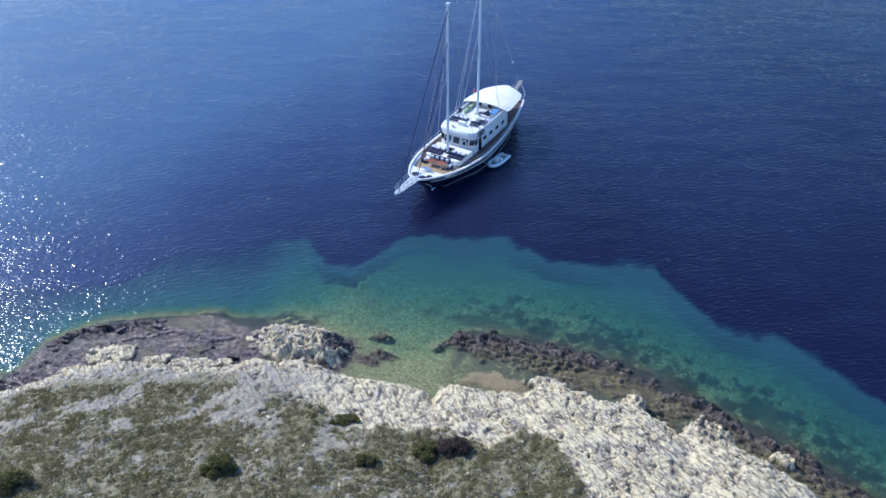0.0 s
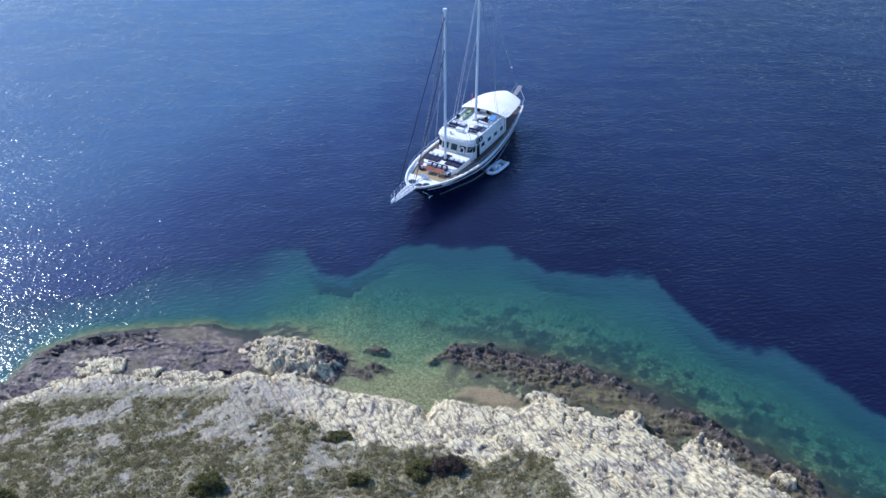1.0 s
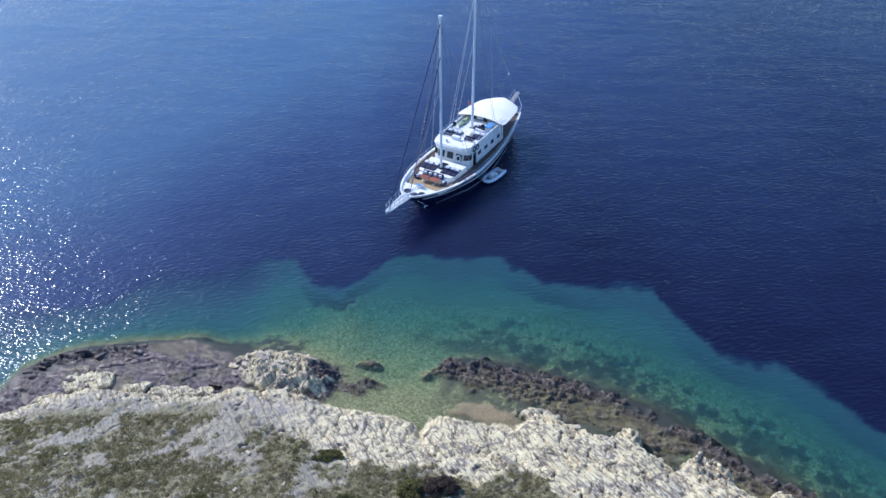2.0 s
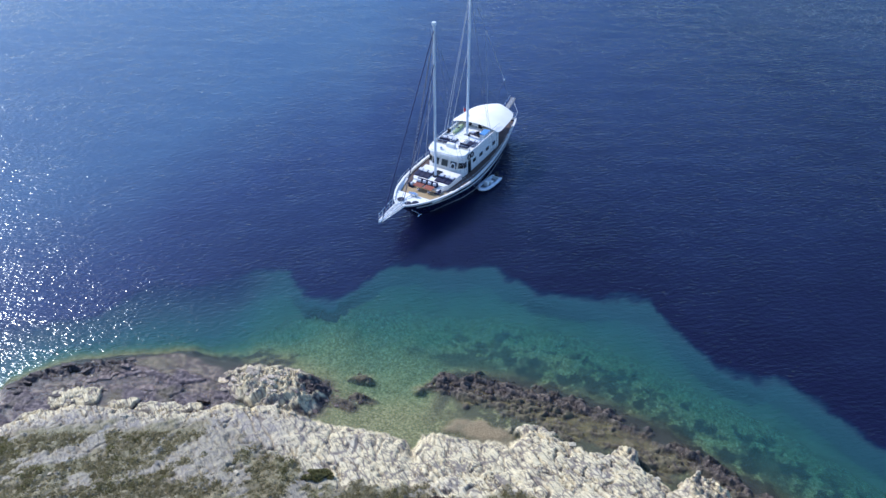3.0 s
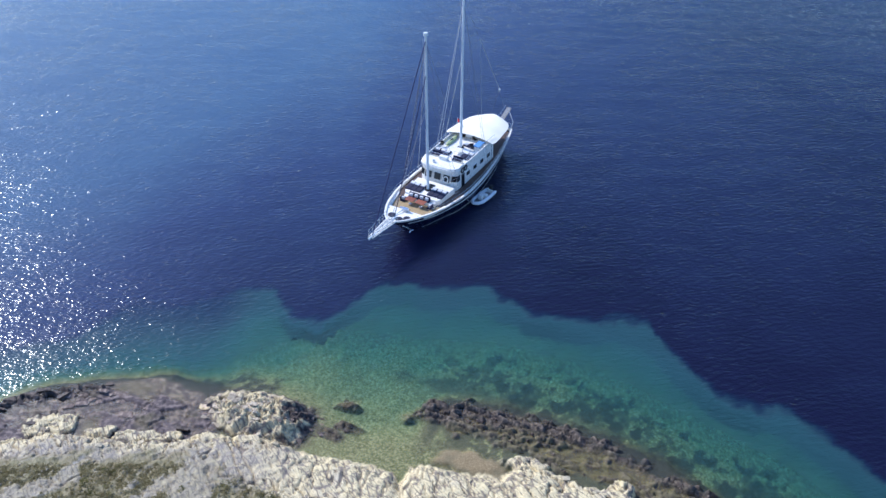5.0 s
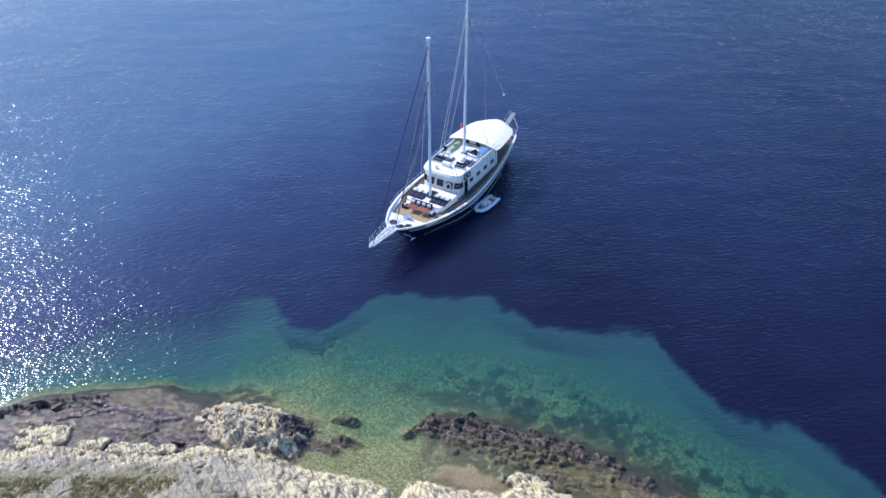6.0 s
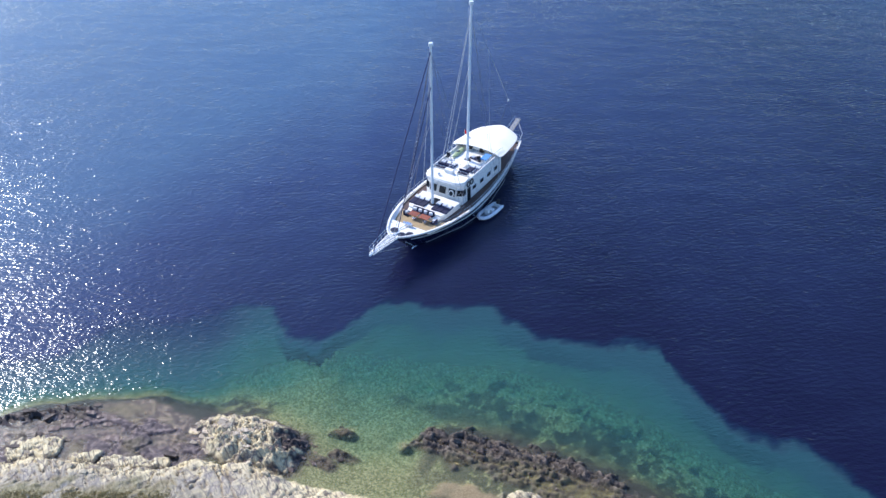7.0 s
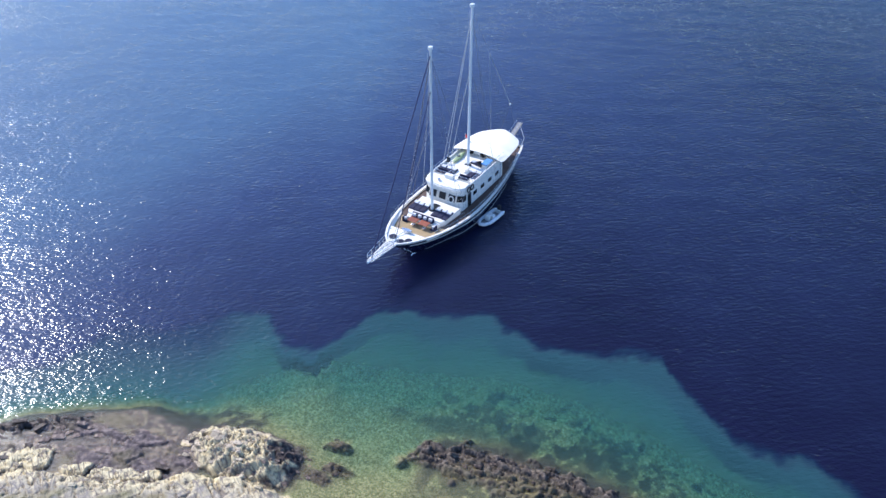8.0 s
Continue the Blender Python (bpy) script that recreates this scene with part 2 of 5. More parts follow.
REEF_IN = line([(-2, 60), (0.6, 59.5), (4.4, 57.6), (9, 56), (14.1, 54), (17.4, 52.4), (20.4, 50.2), (23.1, 48.8), (26.2, 46), (29.6, 41.4), (42, 28), (120, -22)])
DEEP = line([(-160, 44), (-70, 68), (-49.4, 72.5), (-36.7, 72.2), (-34.1, 74.1), (-31.8, 77.6), (-29.4, 78.6), (-24.1, 78.4), (-19.7, 79.9), (-15.9, 78.8), (-13.1, 74), (-9.8, 73), (-7.7, 75.4), (-4.5, 78.6), (-1.6, 79.7), (1.1, 78.4), (7.1, 78.9), (9.4, 75.7), (12.7, 73.4), (23.5, 71.9), (24.9, 67.8), (26.8, 63.5), (28.8, 60.9), (30.3, 60.1), (32.7, 60.7), (37.3, 54.2), (39.4, 50.9), (60, 30), (160, -10)])


def knoll(x, y, cx, cy, rx, ry, turn):
    c, s = math.cos(radians(turn)), math.sin(radians(turn))
    u, v = (x - cx) * c + (y - cy) * s, -(x - cx) * s + (y - cy) * c
    return (np.abs(u / rx) ** 2.6 + np.abs(v / ry) ** 2.6) ** (1 / 2.6)


def land(x, y):
    """Height of the ground, the masks of what covers it, and painted haze for the sea."""
    wob = fbm(x * 0.6, y * 0.6, 3) - 0.5
    fine = fbm(x * 1.7, y * 1.7, 11) - 0.5
    s = CLIFF(x) + 1.0 * wob + 0.9 * fine - y
    right = smooth(-1.0, 2.5, x)
    # sea bed
    shore = SHORE(x) * (1 - right) + REEF(x) * right
    off = y - shore + 1.2 * wob
    run = np.maximum(sum(DEEP(x + d) for d in (-12, -9, -6, -3, 0, 3, 6, 9, 12)) / 9 - shore, 4)
    w = np.clip(off / run, 0, 1)
    far_left = smooth(-15, -32, x)
    edge = y - DEEP(x) + 2.6 * (fbm(x * 0.5, y * 0.5, 21) - 0.5) + 1.6 * (fbm(x * 1.7, y * 1.7, 23) - 0.5)
    outer = np.maximum(right, smooth(-15, -20, x))
    bed = -0.12 - (0.3 + 0.55 * outer) * smooth(0, 3, off) - 3.3 * w**1.5 - 8.6 * smooth(-1.2 - far_left, 3.0 + 0.5 * far_left, edge) - 0.01 * np.clip(edge, 0, 120) - 9.0 * smooth(-18, 84, edge) * smooth(-1, 5, edge) * np.clip(0.78 + 0.0125 * np.clip(-x, -60, 80), 0.05, 2)
    bed = bed - 1.2 * far_left * smooth(-3, 4, edge) - 4.2 * np.clip((4 - x) / 70, 0, 1) * smooth(-1.5, 2.5, edge)
    bed = bed - 1.7 * smooth(-16, -23, x) * smooth(0, 2.4, off)
    bed = bed - 1.0 * smooth(-9, -16, x) * smooth(1.0, 5.0, off)
    # haze painted over deep water: grows seaward and to the left, in metres
    out = np.clip(edge, 2.5, 1e6)
    painted_haze = 12.9 + 0.01 * np.clip(out, 0, 120) + 9.0 * smooth(-18, 84, out) * np.clip(0.78 + 0.0125 * np.clip(-x, -60, 80), 0.05, 2) + 7.6 * np.clip((4 - x) / 70, 0, 1)
    bed = bed + 0.25 * (fbm(x * 0.9, y * 0.9, 31) - 0.5) * smooth(0, 3, off)
    # dark low reef and shelf
    ru, rv = 0.9 * x - 0.43 * y, 0.43 * x + 0.9 * y
    f1, f2, own = cells(ru * 0.8 + 1.6 * wob, rv * 1.9 + 1.2 * fine, 41)
    long = 1 - np.abs(2 * fbm(ru * 0.5 + 0.6 * wob, rv * 1.5, 51) - 1)
    sharp = 1 - np.abs(2 * fbm(ru * 1.1, rv * 2.9, 53) - 1)
    jag = 0.38 + 1.9 * (long - 0.72) + 0.5 * (sharp - 0.72) + 0.3 * (own - 0.5) - 0.35 * (1 - smooth(0.0, 0.12, f2 - f1))
    loose = fbm(x * 0.24, y * 0.24, 43) - 0.5
    t_in = 0.85 * smooth(7, 13, x)
    inner = REEF_IN(x) * (1 - t_in) + (CLIFF(x) + 0.6) * t_in
    band = smooth(-0.3, 0.5, y - inner + 2.0 * wob + 1.5 * fine) * smooth(-0.3, 0.7, REEF(x) + 0.4 - y + 4.5 * loose + 2.0 * wob + 2.0 * fine) * smooth(-2.0, 0.2, x)
    rim = band * smooth(2.8, 0.5, REEF(x) - y + 2.4 * (fbm(x * 0.4, y * 0.4, 45) - 0.5))
    shelf = smooth(-0.2, 0.6, OUTER(x) - y + 1.2 * wob) * smooth(-17.0, -18.5, x)
    rim2 = shelf * smooth(2.2, 0.7, OUTER(x) - y + wob) * smooth(-27, -31, x) * smooth(-40.6, -39.4, x)
    islet = smooth(1.1, 0.6, knoll(x, y, -6.5, 61.9, 1.3, 0.6, -12) + 0.8 * fine) + smooth(1.1, 0.6, knoll(x, y, -6.2, 59.2, 1.5, 0.7, -25) + 0.8 * fine) + smooth(1.1, 0.6, knoll(x, y, -7.8, 58.4, 1.6, 0.8, -30) + 0.8 * fine)
    pool = smooth(0.1, 1.0, REEF_IN(x) - y + wob) * smooth(4.0, 8.0, x)
    lift = lambda h, m, t: h * (1 - m) + np.maximum(h, t) * m
    h = lift(bed, band, -0.16 + 0.48 * jag + 0.5 * loose)
    h = lift(h, rim, -0.27 + 0.75 * jag + 0.5 * loose)
    p1, p2, plate = cells(ru * 0.34 + 0.8 * wob, rv * 0.62 + 0.6 * wob, 47)
    plate = smooth(0.5, 0.54, plate) * smooth(0.02, 0.07, p2 - p1)
    sunk = smooth(-31, -24, x) * smooth(4.0, 0.5, OUTER(x) - y)
    h = lift(h, shelf, -0.17 + 0.2 * jag + 0.2 * plate - 0.3 * sunk)
    h = lift(h, rim2, -0.25 + 0.75 * jag)
    slab = sum(smooth(1.06, 0.95, knoll(x, y, *q) + 1.1 * fine + 0.5 * wob) for q in ((-33.2, 59.9, 2.4, 1.2, 6), (-28.4, 59.0, 1.5, 0.7, 10), (-24.6, 58.5, 2.6, 0.6, -4), (-36.2, 57.8, 1.5, 0.7, 20), (-21.6, 58.4, 0.9, 0.6, 0)))
    slab = np.clip(slab, 0, 1)
    h = lift(h, slab, 0.24 + 0.3 * fine + 0.12 * own - 0.25 * (1 - smooth(0.0, 0.07, f2 - f1)))
    h = lift(h, np.clip(islet, 0, 1), -0.4 + 0.62 * jag)
    h = lift(h, pool, -0.3)
    beach = smooth(1.25, 0.35, knoll(x, y, 4.9, 54.6, 3.6, 1.2, -24) + 0.9 * wob + 0.5 * fine)
    beach = np.clip(beach, 0, 1)
    h = lift(h, smooth(0.0, 0.7, beach), -0.1 + 0.24 * beach + 0.06 * fine)
    band = band * (1 - beach)
    west = smooth(-37.5, -39.5, x) * smooth(4.2, 2.4, y - CLIFF(x) + 2.0 * wob + 2.0 * fine) * (s < 0.3)
    h = lift(h, west, -0.22 + 0.6 * jag)
    outcrop = 0
    for cx, cy, rx, ry, turn, tall in ((22.3, 46.9, 2.0, 1.2, -28, 1.9), (16.7, 51.0, 1.2, 0.8, -20, 1.5), (27.8, 44.6, 1.2, 0.6, -38, 0.9), (9.4, 54.2, 2.0, 0.8, -22, 0.55)):
        outcrop = np.maximum(outcrop, tall * smooth(1.1, 0.75, knoll(x, y, cx, cy, rx, ry, turn) + 0.9 * fine + 0.4 * wob))
    tarn = smooth(1.2, 0.7, knoll(x, y, 25.6, 45.2, 2.1, 0.8, -42) + 0.5 * fine)
    h = lift(h, tarn, -0.1 + 0.05 * fine)
    # split limestone
    u, v = 0.5 * x - 0.866 * y, 0.866 * x + 0.5 * y
    warp = fbm(x * 0.7, y * 0.7, 63, 2) - 0.5
    g1, g2, block = cells(u * 0.32 + 0.7 * warp, v * 0.75 + 0.9 * warp, 61)
    k1, k2, chip = cells(u * 1.3 + 1.5 * fine, v * 2.6 + 1.5 * warp, 71)
    opened = smooth(0.34, 0.6, fbm(x * 0.8, y * 0.8, 67))
    run1 = np.abs(2 * fbm(u * 0.3, v * 1.1 + 0.4 * warp, 64, 2) - 1)
    run2 = np.abs(2 * fbm(u * 0.7, v * 2.0 + 0.4 * warp, 66, 2) - 1)
    run3 = np.abs(2 * fbm(u * 1.0, v * 0.4, 68, 2) - 1)
    split = np.maximum((1 - smooth(0.015, 0.09, run1)) * opened, (1 - smooth(0.02, 0.06, g2 - g1)) * smooth(0.45, 0.6, fbm(x * 0.5, y * 0.5, 73)))
    split2 = np.maximum((1 - smooth(0.02, 0.1, run2)) * smooth(0.44, 0.6, fbm(x * 1.0, y * 1.0, 69)), (1 - smooth(0.01, 0.06, run3)) * smooth(0.5, 0.62, fbm(x * 0.7, y * 0.7, 75)))
    rise = np.interp(x, [-60, -42, -20, -8, 0, 8, 20, 30, 60], [0.4, 0.45, 0.7, 0.8, 0.7, 0.8, 1.1, 1.3, 1.6])
    cove = smooth(-13, -9.5, x) * smooth(9.5, 6.5, x)
    face = cove * smooth(5.5, 3.0, s + 1.5 * wob)
    groove = face * (1 - smooth(0.02, 0.12, np.abs(2 * fbm(x * 1.9 + 0.8 * warp, y * 0.3 + 3.0, 111, 2) - 1)))
    split, split2 = split * (1 - 0.75 * face), split2 * (1 - 0.75 * face)
    top = rise * smooth(-0.1, 0.7 + 1.5 * cove, s) + 0.19 * np.clip(s, 0, 45) + 0.04 * np.clip(s - 45, 0, 100)
    sg = GRASS(x) - y + 2.6 * wob + 1.6 * fine
    grass = smooth(-0.9, 1.2, sg + 1.2 * (fbm(x * 2.6, y * 2.6, 83) - 0.5))
    bare = smooth(0.55, 0.63, fbm(u * 0.5, v * 0.28, 81) + 0.25 * fine)
    grass = grass * (1 - 0.65 * bare * smooth(17, 8, sg) * smooth(0, -5, x))
    rocky = 1 - 0.75 * grass
    step = s / 1.9 + 1.8 * (fbm(x * 0.35, y * 0.35, 79, 2) - 0.5) + 0.25 * (block - 0.5)
    stair = 0.3 * (np.floor(step) + smooth(0.0, 0.35, step - np.floor(step)) - step)
    grit = fbm(u * 2.4, v * 5.0, 77) - 0.5
    relief = 0.3 * stair + 0.09 * (block - 0.5) + 0.03 * (chip - 0.5) + 0.03 * grit - 0.34 * split - 0.22 * split2
    ledge = top + rocky * (relief * (1 - 0.85 * face) - 0.2 * groove) * smooth(0, 0.8, s) + (0.3 - 0.24 * rocky) * fine
    # the blocky knoll in the cove
    kd = knoll(x, y, -14.0, 60.6, 6.6, 3.1, -17) + 0.3 * wob + 0.25 * fine
    k = smooth(1.12, 0.4, kd) * (1 - 0.35 * smooth(-12.5, -8.5, x))
    b1, b2, lump = cells(x * 1.1 + wob, y * 2.0 + fine, 91)
    gap2 = 1 - smooth(0.02, 0.2, b2 - b1)
    crag = 0.6 * (1 - np.abs(2 * fbm(x * 0.8, y * 1.3, 93) - 1)) + 0.5 * (1 - np.abs(2 * fbm(x * 2.0 + 0.5 * y, y * 2.6, 95) - 1)) - 0.1
    bed_step = crag * 2.6 + 0.5 * lump
    crag = (np.floor(bed_step) + smooth(0.0, 0.5, bed_step - np.floor(bed_step))) / 2.6
    hill = -0.6 + k * (0.9 + 0.85 * crag + 0.4 * (1 - np.clip(kd, 0, 1)) + 0.3 * fine - 0.3 * gap2 * opened)
    z = np.where(s > 0, ledge * (1 - tarn) - 0.1 * tarn, h)
    z = np.maximum(z, np.where(k > 0.01, hill, -99))
    z = np.maximum(z, np.where(outcrop > 0.05, outcrop * (0.85 + 0.25 * (chip - 0.5) + 0.5 * grit + 0.5 * fine) - 0.25 * split2, -99))
    lime = np.maximum(np.maximum(slab, smooth(-0.1, 0.25, s) * (1 - tarn)), 0.95 * smooth(0.3, 0.5, k) * smooth(0.28, 0.46, fbm(x * 1.1, y * 1.5, 97) + 0.12 * z - 0.3 * smooth(-13.5, -9.5, x)))
    lime = np.maximum(lime, smooth(0.15, 0.5, outcrop))
    reef = np.clip(np.maximum.reduce([band, shelf, west, tarn, np.clip(islet, 0, 1), smooth(0.05, 0.4, k)]), 0, 1) * smooth(-1.2, -0.4, z + 0.3 * fine)
    patch = 0.6 * fbm(x * 0.75 + 0.3 * y, y * 1.0, 101) + 0.4 * fbm(x * 2.2, y * 2.6, 103)
    tuft = 0.55 * fbm(ru * 0.9 + 0.5 * wob, rv * 0.55, 101) + 0.45 * fbm(ru * 2.1, rv * 1.5, 103)
    weed = 0.95 * smooth(0.5, 0.575, np.maximum(tuft, patch - 0.03) - 0.11 * smooth(0.3, 0.7, w) + 0.05 * smooth(0.25, 0.05, w)) * smooth(0.75, 0.5, w) * smooth(-2, 5, x)
    w1, w2, wown = cells(ru * 0.62 + 0.5 * wob, rv * 0.5 + 0.6 * fine, 105)
    clump = smooth(0.14, -0.02, w1 - 0.2 - 0.28 * wown + 0.5 * fine) * smooth(0.3, 0.4, wown)
    weed = np.maximum(0.75 * weed, 0.95 * clump * smooth(0.62, 0.4, w + 0.5 * wob) * smooth(0.2, 1.2, off) * smooth(3, 9, x))
    weed = np.maximum(weed, 0.8 * smooth(1.1, 0.5, knoll(x, y, 28.5, 51.5, 3.4, 1.5, -30) + 0.9 * wob + 0.7 * fine))
    weed = np.maximum(weed, smooth(1.15, 0.5, knoll(x, y, -21.0, 65.6, 8.5, 2.2, -8) + 1.2 * wob + 0.8 * fine) * smooth(0.36, 0.56, tuft))
    weed = np.maximum(weed, 0.7 * smooth(1.1, 0.5, knoll(x, y, 3.5, 64.5, 6.5, 1.3, -22) + 0.9 * wob))
    weed = np.maximum(weed, smooth(1.5, 4.5, edge))
    weed = np.maximum(weed, 0.4 * smooth(3.2, 0.4, off + 6.0 * fine + 5.0 * wob) * smooth(-1.0, 0.0, off) * outer)
    weed = np.maximum(weed, smooth(2.6, 0.8, off + 2.0 * fine) * smooth(-2.8, -1.4, off) * outer)
    weed = np.maximum(weed, 0.7 * pool * smooth(7, 12, x) * smooth(0.38, 0.6, fbm(x * 1.2, y * 1.2, 107)))
    weed = np.maximum(weed, smooth(-16, -19, x) * smooth(3.0, 1.0, off + 2.0 * fine))
    weed = weed * (1 - beach)
    # gap: where crack dirt and crack shade darken the colour
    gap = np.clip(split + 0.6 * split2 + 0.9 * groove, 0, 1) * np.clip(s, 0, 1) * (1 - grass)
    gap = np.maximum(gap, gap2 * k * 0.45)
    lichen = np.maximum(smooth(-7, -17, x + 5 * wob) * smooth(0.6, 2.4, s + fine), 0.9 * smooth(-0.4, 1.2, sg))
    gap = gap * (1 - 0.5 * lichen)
    return z, dict(painted_haze=painted_haze, lime=lime, reef=reef, shelf=shelf * (1 - rim2), grass=grass * (s > 0), weed=np.clip(weed, 0, 1), gap=gap, lichen=lichen, beach=beach * (1 - band), algae=np.clip(1.2 * tarn + band * (1 - 0.85 * rim) + 0.5 * np.clip(islet, 0, 1), 0, 1), crest=0.45 * smooth(0.6, 0.95, jag + 0.25 * fine) * np.maximum.reduce([rim, rim2, 0.5 * band])), s


def height(x, y):
    return float(land(np.array([float(x)]), np.array([float(y)]))[0][0])


def axis(*spans):
    """Coordinates of a grid's lines: spans of start, end, step."""
    return np.unique(np.concatenate([np.arange(a, b, d) for a, b, d in spans] + [np.array([spans[-1][1]])]).round(4))


def sheet(name, xs, ys, z, masks, material, keep=None):
    nx, ny = len(xs), len(ys)
    X, Y = np.meshgrid(xs, ys)
    verts = np.stack([X.ravel(), Y.ravel(), z.ravel()], 1)
    i = np.arange(nx * ny).reshape(ny, nx)
    quads = np.stack([i[:-1, :-1], i[:-1, 1:], i[1:, 1:], i[1:, :-1]], -1).reshape(-1, 4)
    me = bpy.data.meshes.new(name)
    me.vertices.add(len(verts))
    me.vertices.foreach_set("co", verts.astype(np.float32).ravel())
    me.loops.add(len(quads) * 4)
    me.loops.foreach_set("vertex_index", quads.astype(np.int32).ravel())
    me.polygons.add(len(quads))
    me.polygons.foreach_set("loop_start", np.arange(0, len(quads) * 4, 4, dtype=np.int32))
    me.update(calc_edges=True)
    me.shade_smooth()
    for key, values in masks.items():
        me.attributes.new(key, "FLOAT", "POINT").data.foreach_set("value", values.astype(np.float32).ravel())
    me.materials.append(material)
    return new(name, me)


# ---- ground and sea ----
gx = axis((-3000, -300, 300), (-300, -70, 10), (-70, -48, 0.6), (-48, 36, 0.12), (36, 60, 0.6), (60, 300, 10), (300, 3001, 300))
gy = axis((-3000, -300, 300), (-300, 0, 15), (0, 38.5, 1.0), (38.5, 70.1, 0.12), (70.1, 84, 0.4), (84, 140, 4), (140, 400, 20), (400, 3001, 200))
GX, GY = np.meshgrid(gx, gy)
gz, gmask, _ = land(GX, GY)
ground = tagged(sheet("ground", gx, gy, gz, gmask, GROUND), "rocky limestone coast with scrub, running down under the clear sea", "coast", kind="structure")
sx = axis((-3000, -300, 300), (-300, -70, 10), (-70, 60, 0.5), (60, 300, 10), (300, 3001, 300))
sy = axis((-3000, -300, 300), (-300, 20, 20), (20, 90, 0.5), (90, 300, 10), (300, 3001, 300))
SX, SY = np.meshgrid(sx, sy)
sz, smask, _ = land(SX, SY)
water = tagged(sheet("water", sx, sy, np.zeros_like(SX), dict(depth=np.clip(-sz, 0, 40), painted_haze=smask["painted_haze"]), WATER), "rippled sea, turquoise over sand and navy where deep", "sea", kind="structure")
water.visible_shadow = False

# ---- building helpers ----
def part(name, bm, material, parent=None, label="", smooth_angle=None):
    """Links a bmesh as one mesh object under a thing or a part."""
    bmesh.ops.recalc_face_normals(bm, faces=bm.faces[:])
    me = bpy.data.meshes.new(name)
    bm.to_mesh(me)
    bm.free()
    me.materials.append(material)
    if smooth_angle:
        me.shade_smooth()
        me.set_sharp_from_angle(angle=radians(smooth_angle))
    ob = new(name, me)
    if parent is not None:
        ob.parent = parent
    if label:
        ob["label"] = label
    return ob


def thing(name, m, label, category, group=""):
    ob = new(name)
    ob.matrix_world = m
    return tagged(ob, label, category, group)


def box(x0, x1, y0, y1, z0, z1, bevel=0.03, bm=None, segments=2):
    bm = bm or bmesh.new()
    got = bmesh.ops.create_cube(bm, size=1, matrix=Matrix.LocRotScale(((x0 + x1) / 2, (y0 + y1) / 2, (z0 + z1) / 2), None, (x1 - x0, y1 - y0, z1 - z0)))
    if bevel:
        edges = list({e for v in got["verts"] for e in v.link_edges})
        bmesh.ops.bevel(bm, geom=edges, offset=bevel, segments=segments, affect="EDGES", profile=0.6)
    return bm


def tube(points, radius, sides=8, bm=None, end=None, closed=False):
    """A round bar along points; end: its radius at the far end."""
    bm = bm or bmesh.new()
    pts = [Vector(p) for p in points]
    rings = []
    for k, p in enumerate(pts):
        if closed:
            d = pts[(k + 1) % len(pts)] - pts[k - 1]
        else:
            d = pts[min(k + 1, len(pts) - 1)] - pts[max(k - 1, 0)]
        d.normalize()
        side = d.cross(Vector((0, 0, 1))) if abs(d.z) < 0.95 else d.cross(Vector((0, 1, 0)))
        side.normalize()
        up = side.cross(d)
        r = radius if end is None else radius + (end - radius) * k / (len(pts) - 1)
        rings.append([bm.verts.new(p + r * (math.cos(2 * math.pi * a / sides) * side + math.sin(2 * math.pi * a / sides) * up)) for a in range(sides)])
    pairs = list(zip(rings, rings[1:] + rings[:1])) if closed else list(zip(rings, rings[1:]))
    for a, b in pairs:
        for k in range(sides):
            bm.faces.new((a[k], a[(k + 1) % sides], b[(k + 1) % sides], b[k]))
    if not closed:
        bm.faces.new(rings[0][::-1])
        bm.faces.new(rings[-1])
    return bm


def prism(outline, z0, z1, bevel=0.0, bm=None):
    """An upright slab over an outline of (x, y). z0, z1: numbers, or functions of x."""
    bm = bm or bmesh.new()
    f0 = z0 if callable(z0) else (lambda x: z0)
    f1 = z1 if callable(z1) else (lambda x: z1)
    low = [bm.verts.new((x, y, f0(x))) for x, y in outline]
    top = [bm.verts.new((x, y, f1(x))) for x, y in outline]
    n = len(outline)
    bm.faces.new(low[::-1])
    lid = bm.faces.new(top)
    for k in range(n):
        bm.faces.new((low[k], low[(k + 1) % n], top[(k + 1) % n], top[k]))
    if bevel:
        bmesh.ops.bevel(bm, geom=list(lid.edges), offset=bevel, segments=2, affect="EDGES", profile=0.6)
    return bm


def disc(x, y, z, r, h, sides=20, bm=None, bevel=0.02, turn=None):
    bm = bm or bmesh.new()
    m = Matrix.Translation((x, y, z + h / 2)) if turn is None else Matrix.Translation((x, y, z)) @ turn
    got = bmesh.ops.create_cone(bm, cap_ends=True, segments=sides, radius1=r, radius2=r, depth=h, matrix=m)
    if bevel:
        edges = [e for e in {e for v in got["verts"] for e in v.link_edges} if any(len(f.verts) > 4 for f in e.link_faces)]
        bmesh.ops.bevel(bm, geom=edges, offset=bevel, segments=2, affect="EDGES")
    return bm


def mirrored(pts):
    """A closed outline from its starboard half, front to back."""
    return [(x, y) for x, y in pts] + [(x, -y) for x, y in reversed(pts) if abs(y) > 1e-6]


WHITE = simple("white_gelcoat", (0.9, 0.87, 0.78), 0.28, vary=0.06, relief=0.0)
NAVY = simple("navy_hull_paint", (0.008, 0.012, 0.045), 0.22, vary=0.2, relief=0.0)
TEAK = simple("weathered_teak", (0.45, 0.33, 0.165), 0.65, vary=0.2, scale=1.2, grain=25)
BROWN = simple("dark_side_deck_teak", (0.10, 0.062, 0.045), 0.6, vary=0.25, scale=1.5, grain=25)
RED_WOOD = simple("varnished_red_brown_wood", (0.30, 0.09, 0.035), 0.35, vary=0.25, scale=4)
